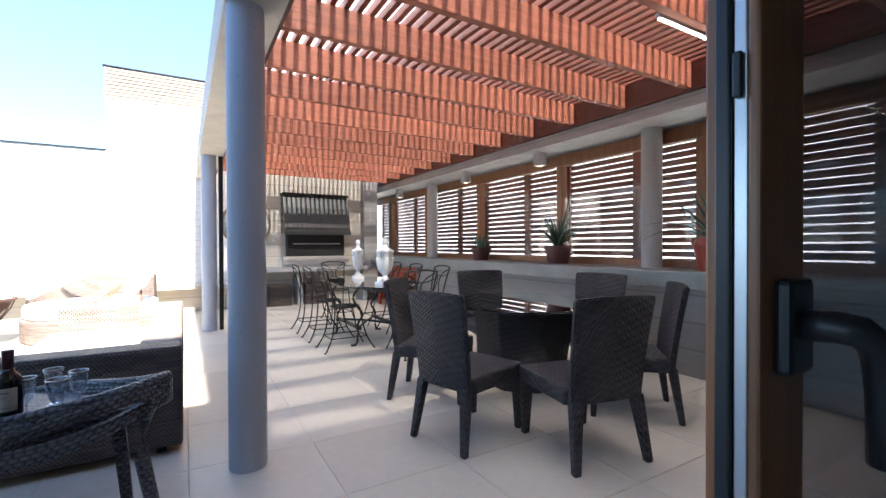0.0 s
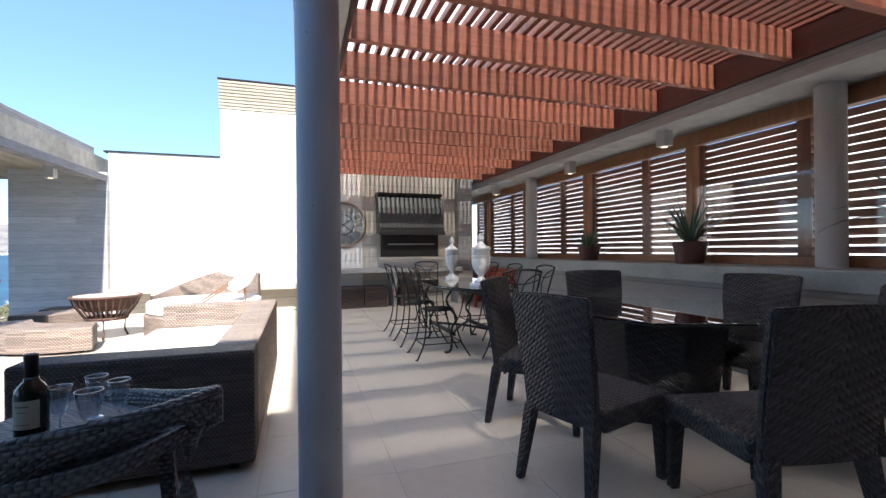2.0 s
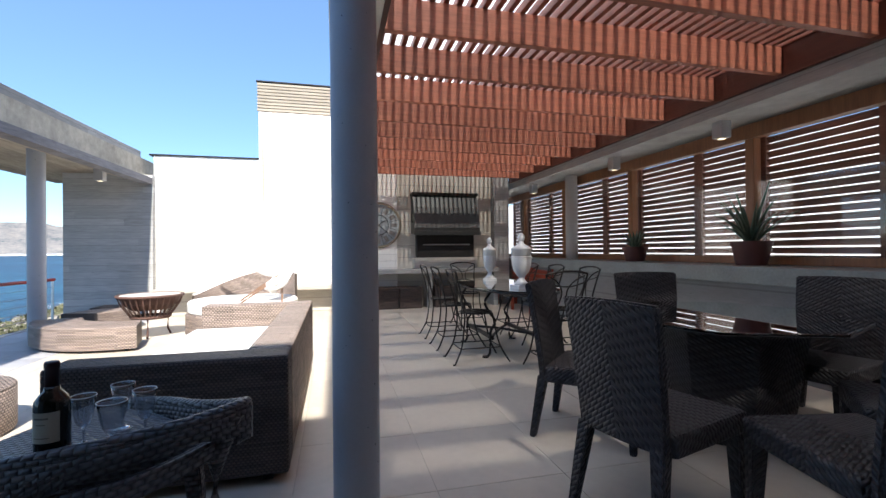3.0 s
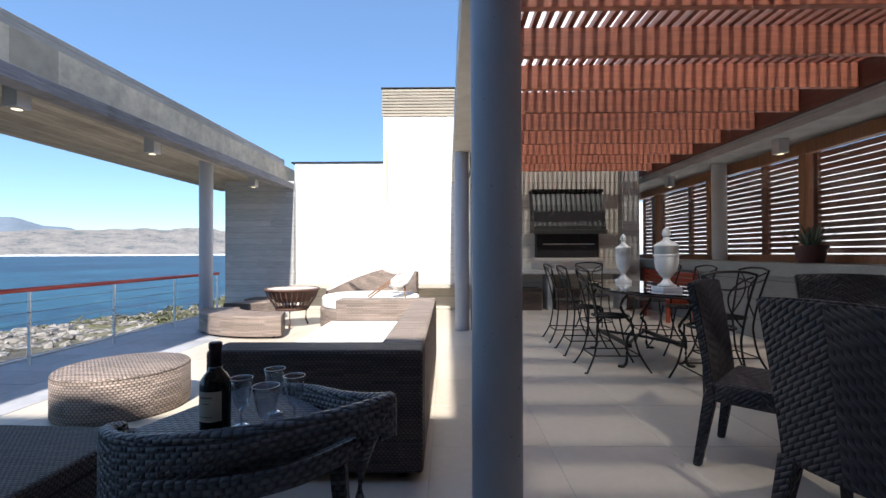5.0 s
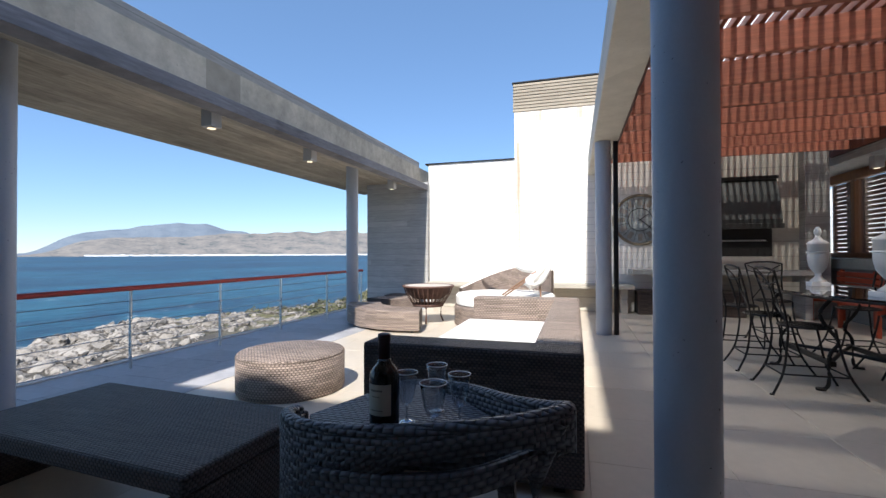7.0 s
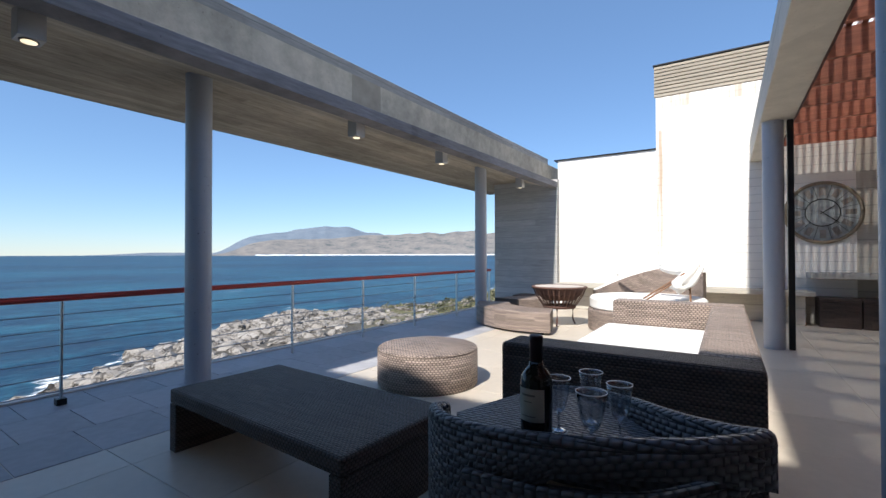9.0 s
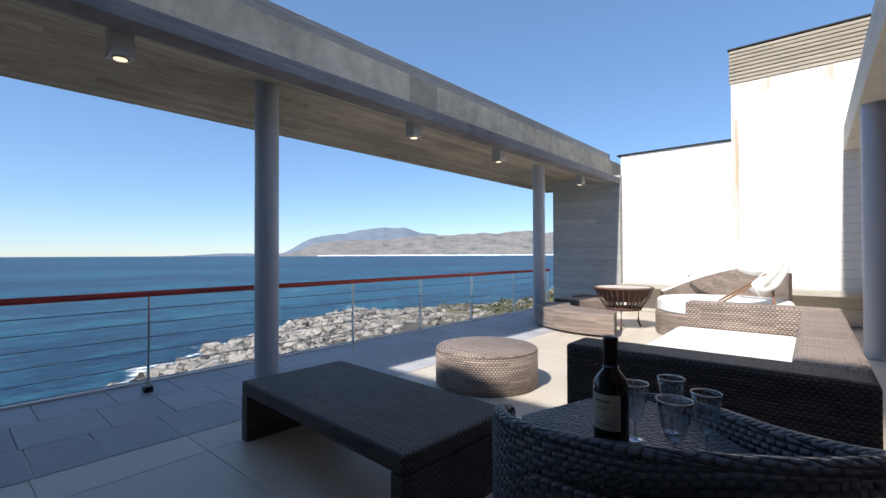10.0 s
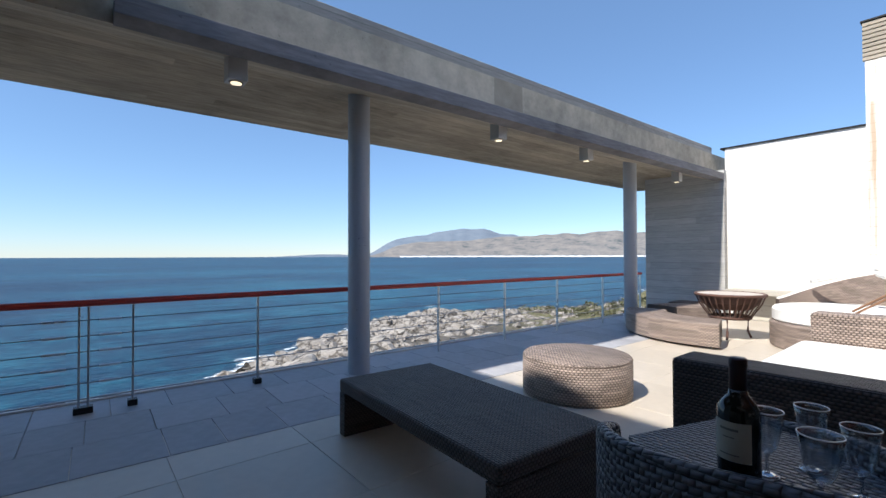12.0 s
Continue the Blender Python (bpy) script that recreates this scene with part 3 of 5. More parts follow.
part("grate_bar", box(2.2, 3.4, 10.86, 10.895, 1.50, 1.53, 0.004), M_STEEL, grill, "bright steel bar")
hb = bmesh.new()
prism([(10.60, 1.79), (WALL_Y - 0.004, 1.79), (WALL_Y - 0.004, 2.72), (10.86, 2.72), (10.74, 2.42), (10.60, 1.92)], 1.95, 3.58, hb, "x")
part("hood", hb, M_HOOD, grill, "dark sheet-steel hood")
part("hood_rim", box(1.93, 3.60, 10.575, 10.62, 1.74, 1.84, 0.006), M_HOOD, grill)
part("hood_top", box(1.93, 3.60, 10.80, WALL_Y - 0.004, 2.722, 2.79, 0.004), M_IRON, grill)
for x in (1.925, 3.605):
    part("hood_hook", tube([(x, 10.75, 2.05), (x - 0.03, 10.70, 2.1), (x - 0.02, 10.72, 2.2), (x, 10.8, 2.3)], 0.012, 8), M_IRON, grill)

# rattan chests under the worktop
for i in range(3):
    x = 1.02 + i * 0.56 + (0.3 if i == 2 else 0.0)
    chest = tagged(part("storage_chest", box(x, x + 0.54, 10.62, 11.10, 0.0, 0.44, 0.012), M_WICK), "brown woven storage chest under the worktop", "chest", "storage chests")
    part("lid", box(x - 0.005, x + 0.545, 10.615, 11.105, 0.443, 0.50, 0.012), M_WICK, chest)

# wall clock
clock = empty("wall_clock", pose(1.14, WALL_Y - 0.022, 2.0))
tagged(clock, "large round weathered metal wall clock", "clock")
M_CLOCK = plain("weathered_zinc", (0.33, 0.36, 0.36), 0.6, 0.0, vary=0.55, fine=14, big=4)
M_CLOCK_B = plain("brown_clock_rim", (0.24, 0.19, 0.13), 0.6, 0.0, vary=0.3)
M_PLATE = plain("rusty_numeral_plate", (0.25, 0.225, 0.20), 0.7, vary=0.45, fine=30, big=6)
RX = Matrix.Rotation(radians(90), 4, "X")
def flat(bm):
    bm.transform(RX)
    return bm
part("rim", flat(tube([(0.535 * math.cos(radians(a)), 0.535 * math.sin(radians(a)), 0.031) for a in range(0, 361, 6)], 0.03, 8)), M_CLOCK_B, clock, "brown rim", smooth=True)
part("dial", flat(cyl(0, 0, 0.002, 0.028, 0.508, 64)), M_CLOCK, clock)
part("inner_ring", flat(tube([(0.245 * math.cos(radians(a)), 0.245 * math.sin(radians(a)), 0.034) for a in range(0, 361, 8)], 0.008, 6)), M_IRON, clock, "dark inner ring")
for k in range(12):
    a = radians(30 * k)
    bm = box(-0.045, 0.045, 0.31, 0.46, 0.0285, 0.036, 0.003)
    bm.transform(Matrix.Rotation(-a, 4, "Z"))
    part("numeral_plate", flat(bm), M_PLATE, clock)
    bm = box(-0.003, 0.003, 0.255, 0.50, 0.0285, 0.033)
    bm.transform(Matrix.Rotation(-a - radians(15), 4, "Z"))
    part("divider", flat(bm), M_IRON, clock)
for ang, ln in ((55, 0.2), (130, 0.30)):
    bm = box(-0.008, 0.008, -0.04, ln, 0.044, 0.05)
    bm.transform(Matrix.Rotation(radians(-ang), 4, "Z"))
    part("hand", flat(bm), M_IRON, clock)

# railing
railing = empty("railing")
tagged(railing, "steel cable railing with red timber handrail", "railing")
RX0 = -1.16
part("handrail", sea(tube([(RX0, -9.5, 0.90), (RX0, 3.8, 0.90)], 0.028, 12)), M_RAIL, railing, "red varnished handrail")
rail_posts = [-8.5, -6.9, -5.28, -5.22, -4.92, -3.89, -1.58, -0.31, 0.97, 2.35, 3.75]
for v in rail_posts:
    p = part("post", sea(box(RX0 - 0.018, RX0 + 0.018, v - 0.008, v + 0.008, 0.0, 0.872, 0.002)), M_STEEL, railing)
    if v < -3.5:
        part("foot", sea(box(RX0 - 0.05, RX0 + 0.03, v - 0.035, v + 0.035, -0.006, 0.055, 0.004)), M_IRON, p, "dark foot bracket")
for k in range(6):
    z = 0.12 + k * 0.128
    part("cable", sea(tube([(RX0, -9.5, z), (RX0, 3.8, z)], 0.0052, 6)), M_CABLE, railing)
    for v0 in (-5.36, -5.0):
        part("turnbuckle", sea(tube([(RX0, v0 - 0.15, z), (RX0, v0, z)], 0.011, 8)), M_STEEL, railing)


# ---- things: dining end of the pergola ----
def ribbon(points, heights, thick, bm=None, lean=0.0):
    """A standing band of given thickness along points; UVs run along it."""
    bm = bm or bmesh.new()
    layer = bm.loops.layers.uv.verify()
    pts = [Vector(p) for p in points]
    n = len(pts)
    rows, dist = [], [0.0]
    for i in range(1, n):
        dist.append(dist[-1] + (pts[i] - pts[i - 1]).length)
    for i, p in enumerate(pts):
        d = pts[min(i + 1, n - 1)] - pts[max(i - 1, 0)]
        s = Vector((d.y, -d.x, 0)).normalized() * (thick / 2)
        lo = Vector((0, 0, -heights[i]))
        rows.append([bm.verts.new(p + s), bm.verts.new(p + s * 0.6 + Vector((0, 0, thick * 0.2))), bm.verts.new(p - s * 0.6 + Vector((0, 0, thick * 0.2))), bm.verts.new(p - s), bm.verts.new(p - s + lo), bm.verts.new(p + s + lo)])
    for i in range(n - 1):
        q, r = rows[i], rows[i + 1]
        vv = (0, 0.01, 0.03, 0.04, 0.04 + heights[i], 0.08 + heights[i], 0.08 + 2 * heights[i])
        for k in range(6):
            f = bm.faces.new((q[k], q[(k + 1) % 6], r[(k + 1) % 6], r[k]))
            for lp, (du, dv) in zip(f.loops, ((dist[i], vv[k]), (dist[i], vv[k + 1]), (dist[i + 1], vv[k + 1]), (dist[i + 1], vv[k]))):
                lp[layer].uv = (du, dv)
    bm.faces.new(rows[0][::-1])
    bm.faces.new(rows[-1])
    bmesh.ops.recalc_face_normals(bm, faces=bm.faces)
    return bm


def leg(top, bottom, w0, w1):
    """A square tapered leg."""
    bm = bmesh.new()
    t, b = Vector(top), Vector(bottom)
    a = [bm.verts.new(t + Vector((sx * w0, sy * w0, 0))) for sx, sy in ((-1, -1), (1, -1), (1, 1), (-1, 1))]
    c = [bm.verts.new(b + Vector((sx * w1, sy * w1, 0))) for sx, sy in ((-1, -1), (1, -1), (1, 1), (-1, 1))]
    bm.faces.new(a)
    bm.faces.new(c[::-1])
    for k in range(4):
        bm.faces.new((a[k], c[k], c[(k + 1) % 4], a[(k + 1) % 4]))
    bmesh.ops.recalc_face_normals(bm, faces=bm.faces)
    bmesh.ops.bevel(bm, geom=list(bm.edges), offset=0.006, segments=2, affect="EDGES")
    return bm


def dining_chair():
    root = empty("dining_chair")
    tagged(root, "charcoal woven rattan dining chair with high back", "chair", "chairs round the glass table")
    bm = bmesh.new()
    nx, nz, th = 8, 12, 0.045
    grid = {}
    for side in (0, 1):
        for i in range(nx + 1):
            for k in range(nz + 1):
                u, v = i / nx * 2 - 1, k / nz
                w = 0.225 + 0.025 * v
                z = 0.425 + 0.695 * v
                y = -0.235 - 0.10 * v ** 1.3 - 0.02 * (1 - u * u) - side * th
                zz = z + (0.012 * (1 - u * u) if k == nz else 0)
                grid[side, i, k] = bm.verts.new((u * w, y, zz))
    for side in (0, 1):
        for i in range(nx):
            for k in range(nz):
                q = [grid[side, i, k], grid[side, i + 1, k], grid[side, i + 1, k + 1], grid[side, i, k + 1]]
                bm.faces.new(q if side else q[::-1])
    for i in range(nx):
        bm.faces.new((grid[0, i, nz], grid[0, i + 1, nz], grid[1, i + 1, nz], grid[1, i, nz]))
        bm.faces.new((grid[1, i, 0], grid[1, i + 1, 0], grid[0, i + 1, 0], grid[0, i, 0]))
    for k in range(nz):
        bm.faces.new((grid[1, 0, k], grid[0, 0, k], grid[0, 0, k + 1], grid[1, 0, k + 1]))
        bm.faces.new((grid[0, nx, k], grid[1, nx, k], grid[1, nx, k + 1], grid[0, nx, k + 1]))
    bmesh.ops.recalc_face_normals(bm, faces=bm.faces)
    sharp = [e for e in bm.edges if e.calc_face_angle(0) > 1.0]
    bmesh.ops.bevel(bm, geom=sharp, offset=0.01, segments=2, affect="EDGES")
    part("backrest", bm, M_WICK_CH, root, smooth=False)
    part("seat", box(-0.245, 0.245, -0.235, 0.38, 0.41, 0.53, 0.02), M_WICK_CH, root)
    for sx in (-1, 1):
        part("leg", leg((sx * 0.192, -0.262, 0.45), (sx * 0.228, -0.33, 0.0), 0.034, 0.022), M_WICK_CH, root)
        part("leg", leg((sx * 0.205, 0.34, 0.42), (sx * 0.21, 0.352, 0.0), 0.034, 0.022), M_WICK_CH, root)
    return root


def facing(x, y, dx, dy, z=0.0):
    return pose(x, y, z, 0, 0, math.degrees(math.atan2(-dx, dy)))


TABLE_C = (3.0, 3.12)
chair0 = dining_chair()
BROAD = Matrix.Diagonal((1.12, 1.0, 1.0, 1))
chair0.matrix_basis = facing(1.74, 2.33, 0.96, 0.27) @ BROAD
for x, y, dx, dy in ((2.315, 1.70, 0.20, 0.98), (3.28, 1.985, -0.70, 0.715), (1.95, 3.30, 0.72, -0.70), (3.74, 2.93, -0.97, -0.22)):
    copy_thing(chair0, facing(x, y, dx, dy) @ BROAD)
wide = copy_thing(chair0, facing(3.15, 3.93, -0.24, -0.97))
wide.scale = (1.28, 1, 1)
tagged(wide, "wide charcoal woven rattan chair with pale sunlit back", "chair")

table = empty("dining_table", pose(TABLE_C[0], TABLE_C[1], 0))
tagged(table, "octagonal smoked-glass table on woven rattan pedestal", "table")
def ngon(r, n=8, turn=22.5):
    return [(r * math.cos(radians(turn + 360 / n * k)), r * math.sin(radians(turn + 360 / n * k))) for k in range(n)]
bm = prism(ngon(0.88), 0.845, 0.862)
bmesh.ops.bevel(bm, geom=[e for e in bm.edges], offset=0.003, segments=1, affect="EDGES")
tt = part("tabletop", bm, M_TABLEGLASS, table, "smoked glass top with black edge")
part("edge_band", lathe([(0.855, 0.8435), (0.882, 0.8435), (0.882, 0.838), (0.855, 0.838)], 8), M_BLACK, table)
bpy.data.objects[table.children[-1].name].rotation_euler = (0, 0, radians(22.5))
bm = bmesh.new()
lo = [bm.verts.new((*p, 0.0)) for p in ngon(0.44)]
hi = [bm.verts.new((*p, 0.836)) for p in ngon(0.56)]
bm.faces.new(lo[::-1]), bm.faces.new(hi)
for k in range(8):
    bm.faces.new((lo[k], lo[(k + 1) % 8], hi[(k + 1) % 8], hi[k]))
part("pedestal", bm, M_WICK_CH, table)


# bar table with urns and wrought-iron stools
def bar_stool():
    root = empty("bar_stool")
    tagged(root, "black wrought-iron stool with looped back", "stool", "stools round the bar table")
    r = 0.0105
    zs = 0.60
    part("seat_ring", tube([(0.21 * math.cos(radians(a)), 0.20 * math.sin(radians(a)), zs) for a in range(0, 361, 20)], r, 8), M_IRON, root)
    for k in range(-3, 4):
        x = k * 0.055
        w = 0.20 * math.sqrt(max(0.05, 1 - (x / 0.21) ** 2))
        part("seat_bar", tube([(x, -w, zs), (x, w, zs)], 0.005, 6), M_IRON, root)
    for sx in (-1, 1):
        part("leg", tube(curve_through([(sx * 0.17, 0.16, zs), (sx * 0.165, 0.19, 0.45), (sx * 0.19, 0.25, 0.2), (sx * 0.235, 0.36, 0.0)]), r, 8), M_IRON, root)
        part("leg", tube(curve_through([(sx * 0.235, -0.34, 0.0), (sx * 0.19, -0.24, 0.2), (sx * 0.165, -0.2, 0.45), (sx * 0.18, -0.20, zs), (sx * 0.2, -0.25, 0.85), (sx * 0.235, -0.32, 1.11)]), r, 8), M_IRON, root)
        part("back_curve", tube(curve_through([(sx * 0.175, -0.20, zs + 0.02), (sx * 0.06, -0.22, 0.78), (sx * 0.03, -0.25, 0.92), (sx * 0.10, -0.28, 1.03), (sx * 0.21, -0.31, 1.09)]), 0.008, 8), M_IRON, root)
        part("foot_rest", tube([(sx * 0.195, -0.255, 0.18), (sx * 0.195, 0.265, 0.18)], 0.008, 8), M_IRON, root)
        part("foot_pad", cyl(sx * 0.235, -0.345, 0.0, 0.012, 0.02, 12), M_IRON, root)
    for y in (-0.255, 0.265):
        part("foot_rest", tube([(-0.195, y, 0.18), (0.195, y, 0.18)], 0.008, 8), M_IRON, root)
    part("back_rail", tube(curve_through([(-0.235, -0.32, 1.11), (-0.12, -0.345, 1.135), (0, -0.35, 1.14), (0.12, -0.345, 1.135), (0.235, -0.32, 1.11)]), 0.012, 8), M_IRON, root)
    part("back_rail", tube(curve_through([(-0.22, -0.29, 1.02), (-0.1, -0.30, 0.985), (0, -0.305, 0.975), (0.1, -0.30, 0.985), (0.22, -0.29, 1.02)]), 0.008, 8), M_IRON, root)
    return root


stool0 = bar_stool()
stool0.matrix_basis = facing(1.82, 5.61, 1, 0)
for x, y, dx, dy in ((1.80, 6.43, 1, 0), (1.80, 7.25, 1, 0), (2.50, 4.84, 0.05, 1), (2.45, 8.0, 0, -1), (3.05, 5.5, -1, 0), (3.05, 6.4, -1, 0), (3.05, 7.25, -1, 0)):
    copy_thing(stool0, facing(x, y, dx, dy))

bar = empty("bar_table", pose(2.36, 6.1, 0))
tagged(bar, "oval glass bar table on wrought-iron scroll base", "table")
bm = prism([(0.56 * math.cos(radians(a)), 1.32 * math.sin(radians(a))) for a in range(0, 360, 8)], 0.885, 0.90)
part("tabletop", bm, M_TABLEGLASS, bar, "clear glass top")
part("rim", tube([(0.555 * math.cos(radians(a)), 1.315 * math.sin(radians(a)), 0.872) for a in range(0, 361, 8)], 0.012, 8), M_IRON, bar)
for sx in (-1, 1):
    for y in (-0.45, 0.55):
        part("leg", tube(curve_through([(sx * 0.40, y, 0.0), (sx * 0.34, y, 0.06), (sx * 0.33, y, 0.32), (sx * 0.26, y, 0.45), (sx * 0.36, y, 0.60), (sx * 0.40, y, 0.72), (sx * 0.30, y, 0.86)]), 0.017, 8), M_IRON, bar)
        part("foot", cyl(sx * 0.40, y, 0.0, 0.02, 0.04, 12), M_IRON, bar)
    part("stretcher", box(sx * 0.30 - 0.02, sx * 0.30 + 0.02, -0.46, 0.56, 0.22, 0.27, 0.005), M_IRON, bar)
    part("cross_bar", tube([(sx * 0.33, -0.45, 0.25), (0.0, 0.05, 0.27), (-sx * 0.33, 0.55, 0.25)], 0.018, 8), M_IRON, bar)


def urn():
    root = empty("urn")
    tagged(root, "white ceramic lidded urn on the glass table", "urn", "urns on the bar table")
    part("plinth", box(-0.135, 0.135, -0.135, 0.135, 0.0, 0.045, 0.006), M_URN, root)
    body = part("body", lathe([(0.115, 0.046), (0.118, 0.06), (0.07, 0.09), (0.045, 0.12), (0.045, 0.14), (0.075, 0.165), (0.125, 0.22), (0.148, 0.30), (0.152, 0.36), (0.15, 0.372)], 40), M_URN, root, smooth=True)
    part("band", lathe([(0.15, 0.371), (0.163, 0.374), (0.163, 0.386), (0.15, 0.39)], 40), M_URN, root, smooth=True)
    lid = part("lid", lathe([(0.15, 0.391), (0.148, 0.47), (0.158, 0.475), (0.158, 0.487), (0.13, 0.505), (0.07, 0.53), (0.045, 0.55), (0.036, 0.575)], 40), M_URN, root, smooth=True)
    part("finial", lathe([(0.036, 0.576), (0.05, 0.59), (0.056, 0.615), (0.048, 0.645), (0.025, 0.67), (0.004, 0.678)], 24), M_URN, lid, smooth=True)
    return root


urn0 = urn()
urn0.matrix_basis = pose(2.31, 5.30, 0.90, 0, 0, 8) @ Matrix.Diagonal((0.80, 0.80, 1.0, 1))
copy_thing(urn0, pose(2.385, 6.64, 0.90, 0, 0, -5) @ Matrix.Diagonal((0.80, 0.80, 0.98, 1)))

# red timber bench against the parapet
redb = empty("garden_bench")
tagged(redb, "red-stained slatted timber bench against the parapet", "bench")
for k in range(3):
    part("back_slat", box(4.50, 4.53, 8.75, 10.8, 0.64 + k * 0.10, 0.72 + k * 0.10, 0.005), M_RED, redb)
for k in range(4):
    part("seat_slat", box(4.02 + k * 0.115, 4.12 + k * 0.115, 8.75, 10.8, 0.42, 0.45, 0.005), M_RED, redb)
for y in (8.81, 9.78, 10.74):
    part("leg", box(4.04, 4.10, y - 0.03, y + 0.03, 0.0, 0.418, 0.005), M_RED, redb)
    part("leg", box(4.532, 4.59, y - 0.03, y + 0.03, 0.0, 0.95, 0.005), M_RED, redb)
    part("seat_rail", box(4.101, 4.53, y - 0.02, y + 0.02, 0.35, 0.415, 0.004), M_RED, redb)


# aloes in pots on the parapet
def aloe(seed, n, length, spread):
    rnd = random.Random(seed)
    leaves = []
    for k in range(n):
        bm = bmesh.new()
        a = k * 2.4 + rnd.uniform(-0.3, 0.3)
        tilt = spread * (0.25 + 0.75 * k / n) + rnd.uniform(-0.1, 0.1)
        L = length * rnd.uniform(0.75, 1.15)
        d = Vector((math.cos(a), math.sin(a), 0))
        side = Vector((-d.y, d.x, 0))
        rows = []
        steps = 7
        p = Vector((0, 0, 0)) + d * 0.03
        ang = tilt * 0.55
        for s in range(steps + 1):
            f = s / steps
            w = 0.034 * (1 - f) ** 0.75 + 0.001
            up = Vector((0, 0, 1)) * math.sin(ang) - d * math.cos(ang)
            rows.append([bm.verts.new(p + side * w + up * -w * 0.2), bm.verts.new(p - up * w * 0.55), bm.verts.new(p - side * w + up * -w * 0.2), bm.verts.new(p + up * w * 0.1)])
            ang += tilt * 0.13
            p = p + (d * math.sin(ang) + Vector((0, 0, 1)) * math.cos(ang)) * (L / steps)
        for q, r in zip(rows, rows[1:]):
            for j in range(4):
                bm.faces.new((q[j], q[(j + 1) % 4], r[(j + 1) % 4], r[j]))
        bmesh.ops.recalc_face_normals(bm, faces=bm.faces)
        leaves.append(bm)
    return leaves


def potted_aloe(x, y, r, h, seed, n, length, spread, mat, label):
    root = empty("potted_aloe", pose(x, y, 1.162))
    tagged(root, label, "potted plant", "aloes on the parapet")
    pot = part("pot", lathe([(r * 0.72, 0.0), (r * 0.93, h * 0.78), (r, h * 0.78), (r * 1.02, h), (r * 0.93, h), (r * 0.9, h * 0.9)], 40), mat, root)
    smooth_by_angle(pot, 35)
    part("soil", cyl(0, 0, h * 0.86, h * 0.9, r * 0.91, 24), M_SOIL, root)
    for bm in aloe(seed, n, length, spread):
        bm.transform(Matrix.Translation((0, 0, h * 0.9)))
        part("leaf", bm, M_ALOE, root, smooth=True)
    return root


potted_aloe(5.0, 6.72, 0.20, 0.24, 3, 16, 0.42, 1.2, M_POT_D, "small grey-green aloe in a brown clay pot")
potted_aloe(5.02, 4.62, 0.22, 0.29, 5, 26, 0.74, 1.15, M_POT_D, "spiky grey-green aloe in a dark brown clay pot")
potted_aloe(4.98, 2.16, 0.255, 0.37, 8, 22, 0.88, 1.75, M_POT, "sprawling aloe in a large red pot")


# ---- things: terrace ----
def coffee_table():
    root = empty("coffee_table")
    tagged(root, "long dark woven rattan coffee table", "table")
    place = Matrix.Translation((-2.505, 2.55, 0)) @ Matrix.Rotation(radians(-3.3), 4, "Z")
    root.matrix_basis = place
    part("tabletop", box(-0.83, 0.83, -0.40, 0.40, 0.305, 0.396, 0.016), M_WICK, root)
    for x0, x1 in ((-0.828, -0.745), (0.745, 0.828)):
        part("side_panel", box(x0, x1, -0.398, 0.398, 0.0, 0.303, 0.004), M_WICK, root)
    return root


coffee_table()

ott = empty("ottoman", pose(-2.83, 4.37, 0))
tagged(ott, "round brown woven rattan ottoman", "ottoman")
part("body", lathe([(0.483, 0.0), (0.497, 0.02), (0.497, 0.332)], 64), M_WICK_L, ott, uv=False, smooth=True)
bm = lathe([(0.497, 0.333), (0.493, 0.345), (0.480, 0.356), (0.0, 0.358)], 64)
part("top", bm, M_WICK_L, ott, smooth=True)

sofa = empty("corner_sofa")
tagged(sofa, "brown woven rattan corner sofa with white seat cushion", "sofa")
# The near back takes the darker copy, so its shade is in the colour.
part("backrest", box(-1.415, -0.17, 3.08, 3.34, 0.06, 0.76, 0.02), M_WICK, sofa, "woven back in darker wicker that stands for shade")
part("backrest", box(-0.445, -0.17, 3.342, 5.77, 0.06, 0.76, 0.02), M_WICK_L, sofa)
part("armrest", box(-1.36, -0.17, 5.772, 6.03, 0.06, 0.765, 0.02), M_WICK_L, sofa)
part("seat_base", box(-1.40, -0.447, 3.342, 5.77, 0.06, 0.36, 0.015), M_WICK_L, sofa)
part("cushion", box(-1.43, -0.452, 3.38, 5.76, 0.362, 0.52, 0.045), M_CUSH, sofa, "white canvas seat cushion")
for x, y in ((-1.38, 3.2), (-0.3, 3.2), (-0.3, 5.9), (-1.28, 5.9)):
    part("foot", box(x - 0.03, x + 0.03, y - 0.03, y + 0.03, 0.0, 0.059), M_BLACK, sofa)


